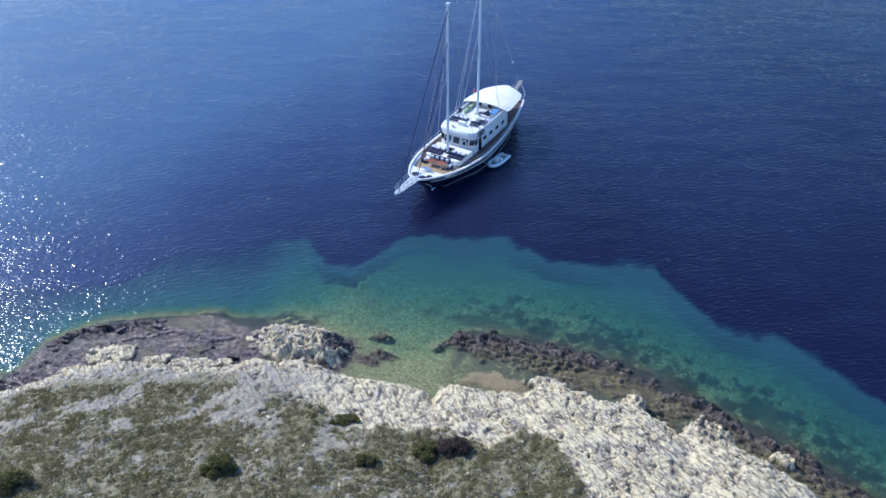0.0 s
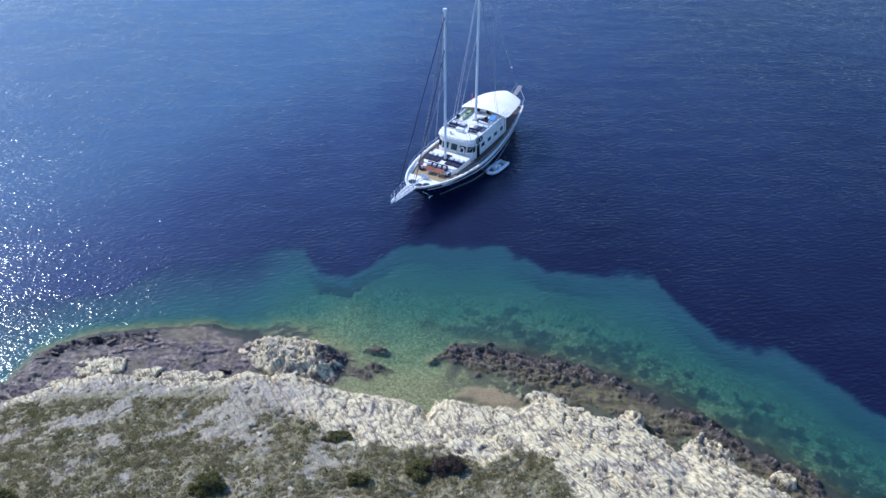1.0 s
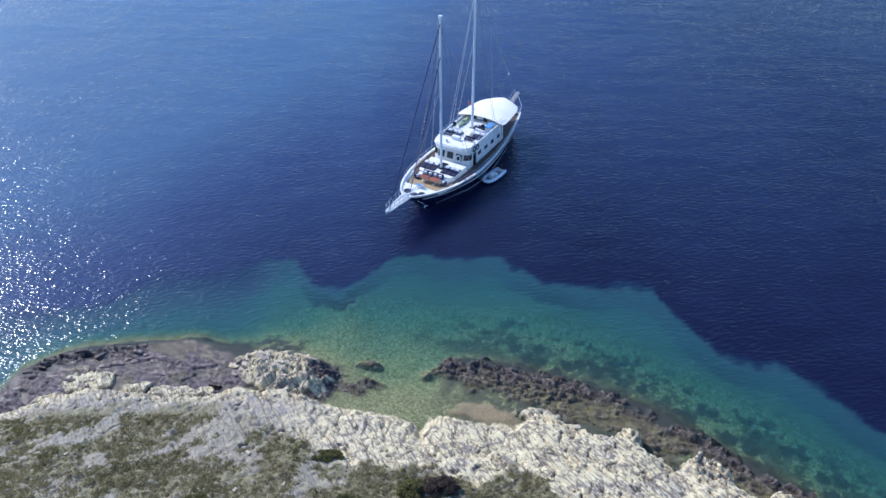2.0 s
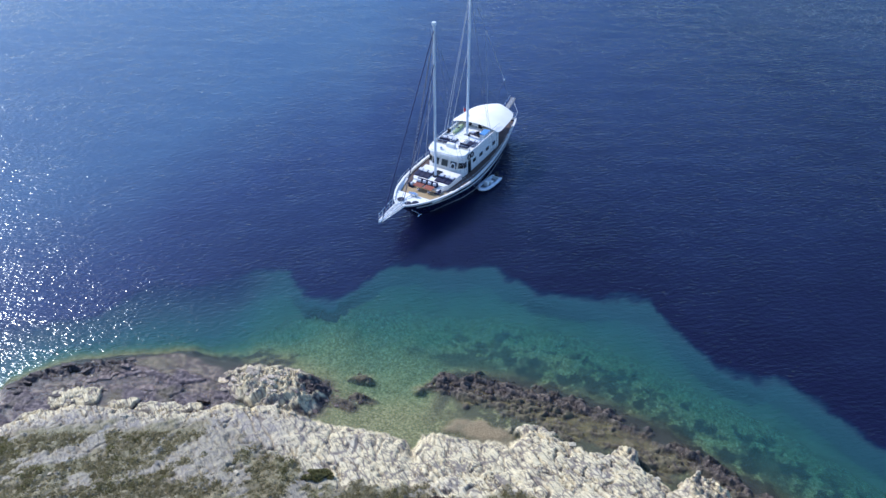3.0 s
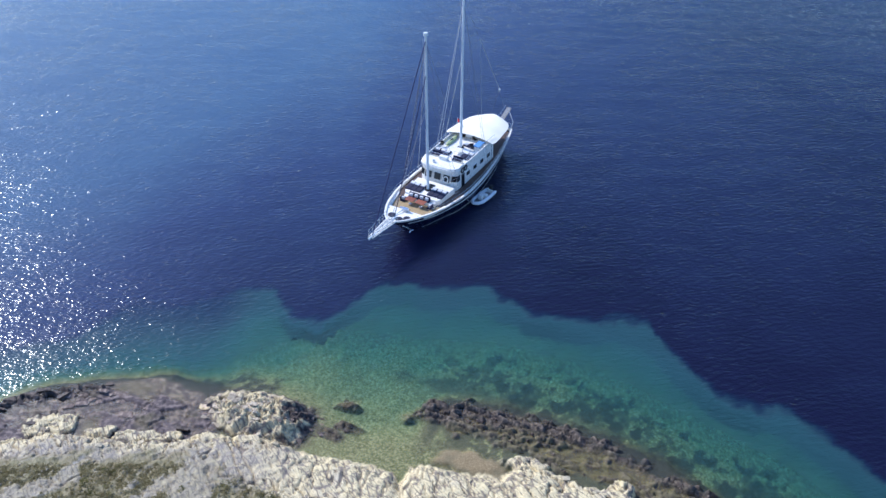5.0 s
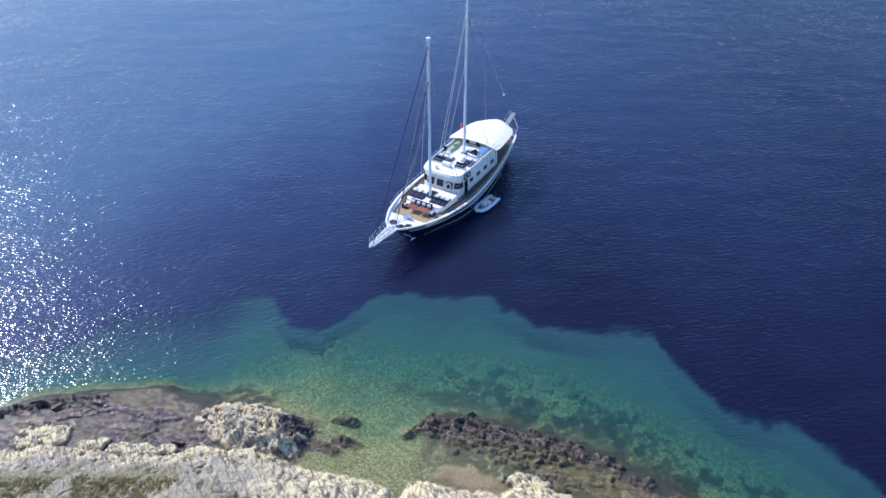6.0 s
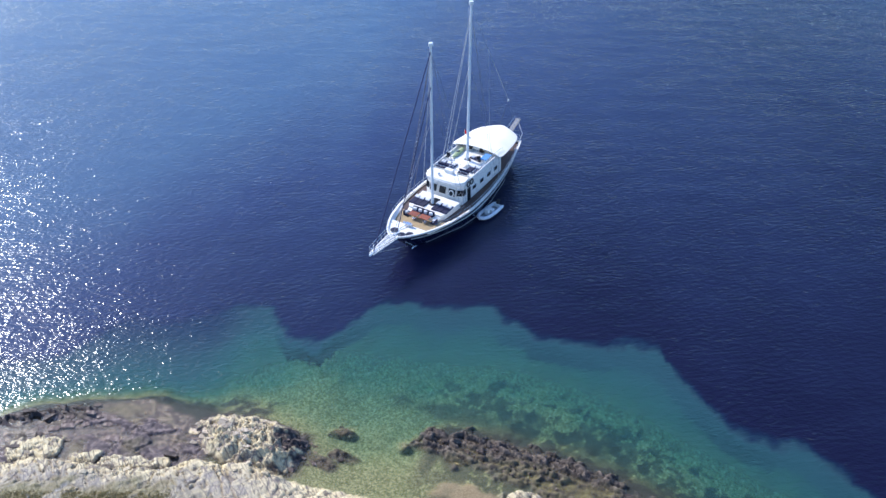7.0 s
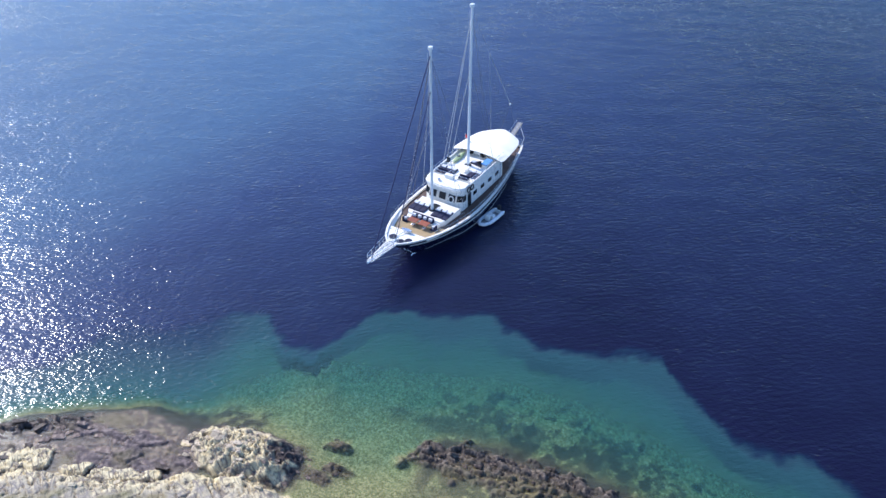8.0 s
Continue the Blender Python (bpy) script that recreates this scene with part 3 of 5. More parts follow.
GLASS = simple("tinted_window_glass", (0.015, 0.02, 0.028), 0.06, vary=0.1, relief=0.0)
CUSHION = simple("navy_canvas_cushion", (0.018, 0.02, 0.055), 0.85, vary=0.3, relief=0.004)
PILLOW = simple("white_cotton", (0.72, 0.72, 0.72), 0.85, vary=0.1, relief=0.004)
CANVAS = simple("white_awning_canvas", (0.9, 0.86, 0.73), 0.8, vary=0.05, scale=0.8, relief=0.004)
STEEL = simple("stainless_steel", (0.62, 0.64, 0.66), 0.25, 0.9, vary=0.08, relief=0.0)
ALLOY = simple("white_painted_alloy", (0.82, 0.85, 0.84), 0.35, vary=0.08, relief=0.0)
WIRE = simple("grey_rigging_wire", (0.22, 0.22, 0.25), 0.45, 0.4, vary=0.1, relief=0.0)
ROPE = simple("dark_violet_furling_cover", (0.022, 0.026, 0.085), 0.85, vary=0.2)
PALE_ROPE = simple("pale_halyard_rope", (0.5, 0.52, 0.55), 0.8, vary=0.15)
RUBBER = simple("pale_grey_hypalon", (0.84, 0.84, 0.82), 0.55, vary=0.1)
BLACK = simple("black_rubber", (0.02, 0.02, 0.022), 0.6, vary=0.2)
GREENISH = simple("lime_green_kayak_plastic", (0.58, 0.66, 0.3), 0.4, vary=0.12)
BLUE = simple("light_blue_tarpaulin", (0.13, 0.32, 0.64), 0.6, vary=0.15)
FLAG = simple("red_flag_cloth", (0.55, 0.015, 0.015), 0.8, vary=0.15)
GREY_WOOD = simple("bleached_grey_wood", (0.3, 0.29, 0.27), 0.8, vary=0.2, grain=25)
GREY_TRIM = simple("grey_green_hatch_cover", (0.10, 0.12, 0.10), 0.6, vary=0.2)

# ---- the gulet: x aft from the bowsprit's tip, y to starboard, z up from the water ----
AFT = Vector((0.527, 0.850, 0)).normalized()
BOAT = Matrix(((AFT.x, -AFT.y, 0, -5.43), (AFT.y, AFT.x, 0, 83.63), (0, 0, 1, 0), (0, 0, 0, 1))) @ Matrix.Scale(0.97, 4)
SHEER = line([(3.6, 3.45), (6, 3.2), (10, 2.8), (15, 2.5), (21, 2.5), (26, 2.8), (31.5, 3.4)])
DECK_HALF = line([(3.9, 0.05), (4.4, 0.85), (5.2, 1.55), (6.8, 2.45), (8.2, 3.05), (10.7, 3.75), (13.6, 4.15), (16, 4.25), (19, 4.15), (23.5, 3.7), (27.8, 2.95), (30.4, 2.3), (31.5, 1.95)])
WATER_HALF = line([(3.9, 0.02), (5.0, 0.2), (7.0, 0.62), (9, 1.3), (11, 2.0), (14, 3.2), (17, 3.65), (21, 3.4), (26, 2.5), (29, 1.4), (31.5, 0.5)])
yacht = thing("gulet", BOAT, "two-masted white and navy wooden gulet lying at anchor", "sailing yacht")


def hull_half(s, z):
    """Half breadth of the hull at station s and height z."""
    top, d, w = float(SHEER(s)), float(DECK_HALF(s)), float(WATER_HALF(s))
    if z >= 0:
        k = min(z / top, 1.0)
        return w + (d - w) * k**0.8
    return w * max(1 + z / 1.3, 0.0) ** 0.6


def rake(s, z):
    """How far the raked stem carries a station aft below the rail."""
    return (float(SHEER(s)) - z) * max(0.0, 1 - (s - 3.95) / 6) ** 1.5


def strake(name, z0, z1, out, material, stations, label="", wall=0.0):
    """A band of planking right round one hull, from the stem to the transom; z0, z1 are functions of the station."""
    bm = bmesh.new()
    for side in (1, -1):
        rows = []
        for s in stations:
            zs = np.linspace(z0(s), z1(s), 5 if z1(s) - z0(s) > 0.6 else 2)
            rows.append([bm.verts.new((s + rake(s, z), side * (hull_half(s, z) + out), z)) for z in zs])
            if wall:
                rows[-1].append(bm.verts.new((s + rake(s, zs[-1]), side * max(hull_half(s, zs[-1]) - wall, 0.01), zs[-1])))
                rows[-1].append(bm.verts.new((s + rake(s, zs[0]), side * max(hull_half(s, zs[0]) - wall, 0.01), zs[0])))
        for a, b in zip(rows, rows[1:]):
            for k in range(len(a) - 1):
                bm.faces.new((a[k], b[k], b[k + 1], a[k + 1]))
        if side == 1:
            first = rows
    for a, b in ((first[-1], rows[-1]), (first[0], rows[0])):
        for k in range((len(a) - (3 if wall else 1))):
            bm.faces.new((a[k], a[k + 1], b[k + 1], b[k]))
    return part(name, bm, material, yacht, label, 40)


ST = list(np.linspace(3.95, 7, 10)) + list(np.linspace(7.4, 31.5, 44))
strake("hull", lambda s: -1.1, lambda s: SHEER(s) - 0.34, 0.0, NAVY, ST, "dark navy planked hull")
strake("bulwark", lambda s: SHEER(s) - 0.35, lambda s: SHEER(s), 0.02, WHITE, ST, "white bulwark", 0.12)
strake("rubbing_strake", lambda s: SHEER(s) - 0.95, lambda s: SHEER(s) - 0.78, 0.06, WHITE, [s for s in ST if s > 5.2], "white rubbing strake", 0.04)
strake("boot_top", lambda s: 0.02, lambda s: 0.16, 0.012, WHITE, [s for s in ST if s > 8], "white waterline stripe", 0.03)


def rail_cap():
    bm = bmesh.new()
    for side in (1, -1):
        rows = []
        for s in ST:
            h, z = float(DECK_HALF(s)), float(SHEER(s))
            rows.append([bm.verts.new((s, side * max(y, 0.005), zz)) for y, zz in ((h + 0.1, z), (h + 0.1, z + 0.08), (h - 0.16, z + 0.08), (h - 0.16, z))])
        for a, b in zip(rows, rows[1:]):
            for k in range(4):
                bm.faces.new((a[k], b[k], b[(k + 1) % 4], a[(k + 1) % 4]))
        for r in (rows[0], rows[-1]):
            bm.faces.new(r)
    return bm


part("cap_rail", rail_cap(), WHITE, yacht, "white-painted cap rail")


def deck_piece(name, s0, s1, z, material, inset=0.14, label="", hole=None):
    pts = [(s, max(float(DECK_HALF(s)) - inset, 0.02)) for s in np.linspace(s0, s1, 16)]
    return part(name, prism(mirrored(pts), lambda x: z(x) - 0.06, z), material, yacht, label)


DECK = lambda x: float(SHEER(x)) - float(np.interp(x, [8, 11.5, 25, 31], [0.48, 0.2, 0.2, 0.4]))
deck_piece("anchor_deck", 4.3, 7.5, lambda x: DECK(x) + 0.38, WHITE, 0.14, "white foredeck round the anchor gear")
deck_piece("deck", 7.5, 10.6, DECK, TEAK, 0.14, "pale teak foredeck")
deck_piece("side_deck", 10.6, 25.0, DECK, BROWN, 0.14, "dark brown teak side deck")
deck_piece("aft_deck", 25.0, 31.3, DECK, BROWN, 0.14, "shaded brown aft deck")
for side in (1, -1):                      # bench-like inner edge of the foredeck
    pts = [(s, side * (float(DECK_HALF(s)) - 0.16)) for s in np.linspace(7.5, 11, 8)]
    pts += [(s, side * (float(DECK_HALF(s)) - 0.5)) for s in np.linspace(11, 7.5, 8)]
    part("waterway", prism(pts, lambda x: DECK(x) - 0.02, lambda x: DECK(x) + 0.16), WHITE, yacht)

# bowsprit platform, with its rail
plat = prism([(0.1, 0.25), (0.0, 0.0), (0.1, -0.25), (4.6, -0.7), (4.6, 0.7)], lambda x: 3.32 - 0.02 * x, lambda x: 3.42 - 0.02 * x)
bowsprit = part("bowsprit", plat, GREY_TRIM, yacht, "dark bowsprit platform under a white grating")
for k in range(15):
    x = 0.5 + k * 0.27
    w = 0.24 + 0.1 * x
    part("slat", box(x, x + 0.15, -w, w, 3.425, 3.48, 0.008), WHITE, bowsprit)
for side in (1, -1):
    part("edge_board", tube([(0.05, side * 0.27, 3.45), (4.6, side * 0.72, 3.36)], 0.06, 6), WHITE, bowsprit)
part("spar", tube([(-0.25, 0, 3.45), (5.2, 0, 3.25)], 0.13, 10), ALLOY, bowsprit)
part("bobstay", tube([(0.4, 0, 3.3), (7.1, 0, 0.25)], 0.025, 6), STEEL, bowsprit)
for side in (1, -1):
    bm = bmesh.new()
    ends = [(0.15, side * 0.28, 4.25), (4.6, side * 0.8, 4.3)]
    tube(ends, 0.025, 6, bm)
    tube([(x, y, z - 0.42) for x, y, z in ends], 0.02, 6, bm)
    for k in range(6):
        x = 0.2 + k * 0.86
        y = side * (0.28 + 0.117 * (x - 0.15))
        tube([(x, y, 3.35), (x, y, 4.27)], 0.02, 6, bm)
    part("bow_rail", bm, STEEL, bowsprit)
part("bow_rail", tube([(0.15, 0.28, 4.25), (0.02, 0, 4.25), (0.15, -0.28, 4.25)], 0.025, 6), STEEL, bowsprit)
for side in (1, -1):
    anchor = part("anchor", tube([(4.7, side * 1.35, 2.75), (5.3, side * 1.62, 2.2), (5.7, side * 1.75, 1.7)], 0.06, 8), STEEL, yacht, "galvanised anchor hung at the bow")
    part("fluke", tube([(5.35, side * 1.75, 1.55), (5.7, side * 1.8, 1.66), (6.05, side * 1.95, 1.6)], 0.09, 6, None, 0.03), STEEL, anchor)
zf = DECK(6) + 0.38
# dark round hatches on the anchor deck
for x, y, r in ((5.5, 0.75, 0.42), (5.05, -0.6, 0.42), (5.65, -1.3, 0.42)):
    zh = DECK(x) + 0.38
    hatch = part("hatch", disc(x, y, zh, r, 0.14, 24), CUSHION, yacht, "round dark canvas-covered hatch")
    part("rim", tube([(x + r * math.cos(a), y + r * math.sin(a), zh + 0.1) for a in np.linspace(0, 2 * math.pi, 20, endpoint=False)], 0.05, 6, None, None, True), GREY_TRIM, hatch)
winch = part("windlass", box(7.0, 7.5, -0.35, 0.35, zf - 0.1, zf + 0.3, 0.06), STEEL, yacht, "steel anchor windlass")
for side in (1, -1):
    part("drum", disc(7.25, side * 0.5, zf + 0.2, 0.16, 0.3, 14, turn=Matrix.Rotation(radians(90), 4, "X")), STEEL, winch)
part("chain", tube([(7.0, 0.15, zf + 0.12), (5.2, 0.5, zf + 0.1), (4.5, 0.9, zf + 0.1)], 0.05, 6), STEEL, winch)
for side in (1, -1):
    for x in (6.9, 29.5):
        part("bollard", tube([(x, side * (float(DECK_HALF(x)) - 0.4), DECK(x)), (x, side * (float(DECK_HALF(x)) - 0.4), DECK(x) + 0.45)], 0.08, 8), STEEL, yacht)

# cabin trunk before the wheelhouse
ZT = 3.15
trunk_out = mirrored([(10.75, 2.25), (11.2, 2.55), (14.5, 2.75)])
trunk = part("trunk_cabin", prism(trunk_out, 1.9, ZT, 0.06), WHITE, yacht, "low white trunk cabin")
part("trunk_hatch", box(12.95, 13.75, -0.35, 0.45, ZT, ZT + 0.12, 0.03), GLASS, trunk, "dark deck hatch")
# seat base in front of it
part("seat_base", prism(mirrored([(10.15, 2.1), (10.75, 2.3)]), lambda x: DECK(x), lambda x: DECK(x) + 0.42, 0.04), WHITE, yacht, "white built-in bench base")

# wheelhouse and saloon
ZR, ZD = 5.15, 1.9
def raked(bm, before=99.0):
    """Leans a front aft above the trunk's top."""
    for v in bm.verts:
        if v.co.x < before:
            v.co.x += 0.34 * max(v.co.z - 3.15, 0)
    return bm


house = part("deckhouse", raked(prism(mirrored([(14.6, 0.0), (14.62, 1.9), (15.0, 2.62), (24.6, 2.72)]), ZD, 4.95, 0.05), 16), WHITE, yacht, "white deckhouse")
for y0, y1 in ((-1.85, -0.8), (-0.52, 0.52), (0.8, 1.85)):
    w = part("window", raked(box(14.53, 14.6, y0, y1, 3.5, 4.42, 0.03)), WHITE, house)
    part("pane", raked(box(14.5, 14.535, y0 + 0.05, y1 - 0.05, 3.55, 4.37, 0.02)), GLASS, w, "tinted windscreen pane")
for side in (1, -1):
    bm = bmesh.new()
    pts = [(14.66, side * 1.98), (14.98, side * 2.57)]
    for (xa, ya), (xb, yb), zz in ((*pts, 0),):
        n = Vector((ya - yb, xb - xa, 0)).normalized() * (0.05 if (ya - yb) < 0 else -0.05)
        vs = [bm.verts.new((x + dx, y + dy, z)) for z in (3.62, 4.33) for (x, y, dx, dy) in ((xa, ya, -0.04, side * 0.03), (xb, yb, -0.04, side * 0.03))]
        bm.faces.new((vs[0], vs[1], vs[3], vs[2]))
        bmesh.ops.solidify(bm, geom=bm.faces[:], thickness=0.03)
    part("pane", raked(bm), GLASS, house, "tinted corner pane")
    part("door", box(16.3, 17.0, side * 2.64, side * 2.72, 2.3, 4.1, 0.02), GLASS, house, "dark sliding side door")
    for k in range(4):
        x = 17.9 + k * 1.75
        yw = 2.66 + (x - 15) * 0.0104
        w = part("window", box(x - 0.5, x + 0.5, side * yw - 0.03, side * yw + 0.03, 3.3, 3.95, 0.02), ALLOY, house)
        part("pane", box(x - 0.42, x + 0.42, side * (yw + 0.035) - 0.012, side * (yw + 0.035) + 0.012, 3.36, 3.89, 0.008), GLASS, w, "tinted saloon window")
    part("pane", box(15.3, 15.95, side * 2.63 - 0.03, side * 2.63 + 0.05, 3.5, 4.3, 0.02), GLASS, house, "tinted wheelhouse side pane")
part("life_ring", raked(tube([(14.42, -1.3 + 0.33 * math.cos(a), 3.85 + 0.36 * math.sin(a)) for a in np.linspace(0, 2 * math.pi, 20, endpoint=False)], 0.07, 8, None, None, True)), WHITE, house, "white life ring hung before the windscreen")
# sun deck over the house, with its visor
fly = part("sun_deck", prism(mirrored([(14.75, 0.0), (14.8, 1.5), (15.05, 2.35), (15.5, 2.85), (24.9, 3.0)]), 4.9, ZR, 0.05), WHITE, yacht, "white sun deck roof")
part("visor", prism(mirrored([(14.85, 0.0), (14.9, 1.5), (15.15, 2.3), (15.6, 2.75), (16.5, 2.78)]), ZR, lambda x: 5.28 + 0.3 * min(max((x - 14.8) / 1.7, 0), 1), 0.08), WHITE, fly, "white rounded wheelhouse brow")
for side in (1, -1):
    bm = bmesh.new()
    for z in (5.6, 5.95):
        tube([(16.6, side * 2.7, z), (24.7, side * 2.85, z)], 0.022, 6, bm)
    for k in range(9):
        x = 16.6 + k * 1.01
        tube([(x, side * (2.7 + 0.018 * k), 5.15), (x, side * (2.7 + 0.018 * k), 5.97)], 0.022, 6, bm)
    part("rail", bm, STEEL, fly, "steel guard rail")
    part("coaming", box(16.5, 24.7, side * 2.82 - 0.07, side * 2.82 + 0.07, 5.15, 5.45, 0.03), WHITE, fly)
    for rx in (16.05, 16.8):
        part("life_ring", tube([(rx + 0.33 * math.cos(a), side * 2.98, 5.0 + 0.33 * math.sin(a)) for a in np.linspace(0, 2 * math.pi, 20, endpoint=False)], 0.08, 8, None, None, True), BLACK, fly, "dark round life ring")
bm = bmesh.new()
tube([(16.75, -2.4, 6.0), (16.75, 2.4, 6.0)], 0.022, 6, bm)
for k in range(6):
    tube([(16.75, -2.4 + 0.96 * k, 5.15), (16.75, -2.4 + 0.96 * k, 6.0)], 0.022, 6, bm)
part("rail", bm, STEEL, fly)
helm = part("helm_console", box(16.2, 16.75, -0.6, 0.6, 5.15, 6.0, 0.08), WHITE, fly, "white upper helm console")
part("wheel", tube([(16.95, 0.42 * math.cos(a), 5.85 + 0.42 * math.sin(a)) for a in np.linspace(0, 2 * math.pi, 20, endpoint=False)], 0.03, 6, None, None, True), STEEL, helm, "steel steering wheel")
part("search_light", disc(15.5, 0.9, 5.38, 0.16, 0.3, 14), STEEL, fly)
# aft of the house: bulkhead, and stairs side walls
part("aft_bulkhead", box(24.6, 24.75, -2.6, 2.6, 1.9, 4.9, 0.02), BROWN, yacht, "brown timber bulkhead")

# masts and rigging
def mast(x, z0, top, r, rake):
    tilt = lambda z: (x + rake * (z - z0), 0.0, z)
    m = part("mast", tube([tilt(z) for z in np.linspace(z0, top, 12)], r, 12, None, r * 0.72), ALLOY, yacht, "tall pale painted mast")
    part("masthead", disc(*tilt(top)[:2], top - 0.05, r * 1.5, 0.35, 12), ALLOY, m)
    part("collar", disc(x, 0, z0 - 0.02, r * 2.4, 0.16, 14), BLACK, m)
    part("halyard", tube([tilt(z0 + 0.6), (tilt(top)[0] - 0.35, 0.15, top - 0.3)], 0.018, 5), PALE_ROPE, m)
    return m, tilt


M1_TOP, M2_TOP = 23.0, 24.95
mast1, t1 = mast(12.5, ZT, M1_TOP, 0.17, 0.036)
mast2, t2 = mast(20.7, ZR, M2_TOP, 0.18, 0.054)


def stay(a, b, r=0.022, material=None, name="stay"):
    return part(name, tube([a, b], r, 5), material or WIRE, yacht)


stay((0.5, 0, 3.5), t1(M1_TOP - 0.6), 0.06, ROPE, "furled_jib")
stay((5.0, 0, 3.4), t1(M1_TOP * 0.8), 0.05, ROPE, "furled_staysail")
stay((4.2, 0.0, 3.4), t1(M1_TOP * 0.62), 0.03)
for side in (1, -1):
    for k, dx in enumerate((-0.5, 0.3, 1.1, 3.6)):
        x = 13.2 + dx
        stay((x, side * float(DECK_HALF(x)), float(SHEER(x))), t1(M1_TOP * (0.97, 0.97, 0.72, 0.97)[k]), 0.028 if side == 1 else 0.012, PALE_ROPE if k == 3 and side == 1 else WIRE, "shroud")
        if k < 3:
            x = 21.0 + dx
            stay((x, side * float(DECK_HALF(x)), float(SHEER(x))), t2(M2_TOP * (0.97, 0.97, 0.72)[k]), 0.034 if side == 1 else 0.012, PALE_ROPE if side == 1 else WIRE, "shroud")
    ladder = part("ratlines", tube([(12.7, side * 4.02, 2.75), (13.5, side * 4.13, 2.75)], 0.02, 5), PALE_ROPE, yacht, "rope ladder between the shrouds")
    foot = [Vector((13.2 + dx, side * float(DECK_HALF(13.2 + dx)), float(SHEER(13.2 + dx)))) for dx in (-0.5, 0.3)]
    head = Vector(t1(M1_TOP * 0.97))
    for k in range(20):
        f = 0.05 + 0.03 * k
        part("rung", tube([foot[0].lerp(head, f), foot[1].lerp(head, f)], 0.016, 5), PALE_ROPE, ladder)
head, fall = Vector(t2(M2_TOP - 0.3)), Vector((31.3, 0, 9.1))
fork = head.lerp(fall, 0.42)
stay(head, fork, 0.009, WIRE, "backstay")
stay(fork, fall, 0.034, PALE_ROPE, "backstay_tackle")
part("block", disc(31.3, 0, 8.95, 0.12, 0.22, 10), ALLOY, yacht, "pale rigging block")
for side in (1, -1):
    stay((31.3, 0, 9.0), (31.2, side * 1.7, 3.5), 0.012, WIRE, "backstay_leg")
stay(fork, (26.4, 0, 6.1), 0.02, PALE_ROPE, "topping_lift")

# awning aft
def awning():
    bm = bmesh.new()
    xs = 22.9 + 7.1 * np.sin(np.linspace(0, math.pi / 2, 22))
    half = lambda x: 3.75 * max(1 - ((x - 22.9) / 7.15) ** 6.5, 0) ** (1 / 2.6) * (1 - 0.025 * (x - 22.9)) * (0.93 + 0.07 * min((x - 22.9) / 0.7, 1) ** 0.5)
    grid = []
    for x in xs:
        h = float(half(x))
        grid.append([[bm.verts.new((x, h * t, 5.55 + 0.5 * (1 - abs(t) ** 2.2) - 0.02 * (x - 23) + 0.05 * math.sin(x * 2.2) * (1 - t * t) + dz)) for t in np.linspace(-1, 1, 11)] for dz in (0, -0.05)])
    for a, b in zip(grid, grid[1:]):
        for k in range(10):
            bm.faces.new((a[0][k], a[0][k + 1], b[0][k + 1], b[0][k]))
            bm.faces.new((a[1][k], b[1][k], b[1][k + 1], a[1][k + 1]))
        for k in (0, 10):
            bm.faces.new((a[0][k], b[0][k], b[1][k], a[1][k]))
    for g in (grid[0], grid[-1]):
        for k in range(10):
            bm.faces.new((g[0][k], g[0][k + 1], g[1][k + 1], g[1][k]))
    return bm


cover = part("awning", awning(), CANVAS, yacht, "white stretched canvas awning", 50)
for side in (1, -1):
    for x in (23.2, 25.6, 28.0):
        y = side * min(float(DECK_HALF(x)) - 0.15, 3.2)
        part("pole", tube([(x, y, DECK(x)), (x, y, 5.55)], 0.035, 6), STEEL, cover)
# raised gangway at the stern
gang = part("gangway", box(31.3, 35.0, -0.35, 0.35, -0.04, 0.06, 0.02), GREY_WOOD, yacht, "raised weathered gangway")
gang.matrix_local = Matrix.Translation((31.2, 0.1, 3.55)) @ Matrix.Rotation(radians(-20), 4, "Y") @ Matrix.Translation((-31.3, 0, 0))
for side in (1, -1):
    bm = tube([(31.5, side * 0.36, 0.7), (34.8, side * 0.36, 0.6)], 0.025, 6)
    for x in (31.6, 33.2, 34.7):
        tube([(x, side * 0.36, 0), (x, side * 0.36, 0.68)], 0.02, 6, bm)
    part("hand_rail", bm, STEEL, gang)
part("davit_rope", tube([(34.4, 0.1, 4.75), (32.6, -1.6, 3.9), (31.2, -1.9, 3.45)], 0.04, 6), PALE_ROPE, yacht)
part("transom_rail", tube([(30.2, -2.2, 4.1), (31.4, -1.9, 4.25), (31.6, 0, 4.3), (31.4, 1.9, 4.25), (30.2, 2.2, 4.1)], 0.03, 6), STEEL, yacht)
# guard rail along both sides
for side in (1, -1):
    bm = bmesh.new()
    xs = np.linspace(8.4, 30.0, 19)
    tube([(x, side * (float(DECK_HALF(x)) - 0.02), float(SHEER(x)) + 0.62) for x in xs], 0.02, 5, bm)
    for x in xs:
        y = side * (float(DECK_HALF(x)) - 0.02)
        tube([(x, y, float(SHEER(x)) + 0.05), (x, y, float(SHEER(x)) + 0.63)], 0.02, 5, bm)
    part("guard_rail", bm, STEEL, yacht, "thin steel guard rail")


# ---- things on board ----
def on_boat(x, y, z, turn=0.0):
    return BOAT @ Matrix.Translation((x, y, z)) @ Matrix.Rotation(radians(turn), 4, "Z")


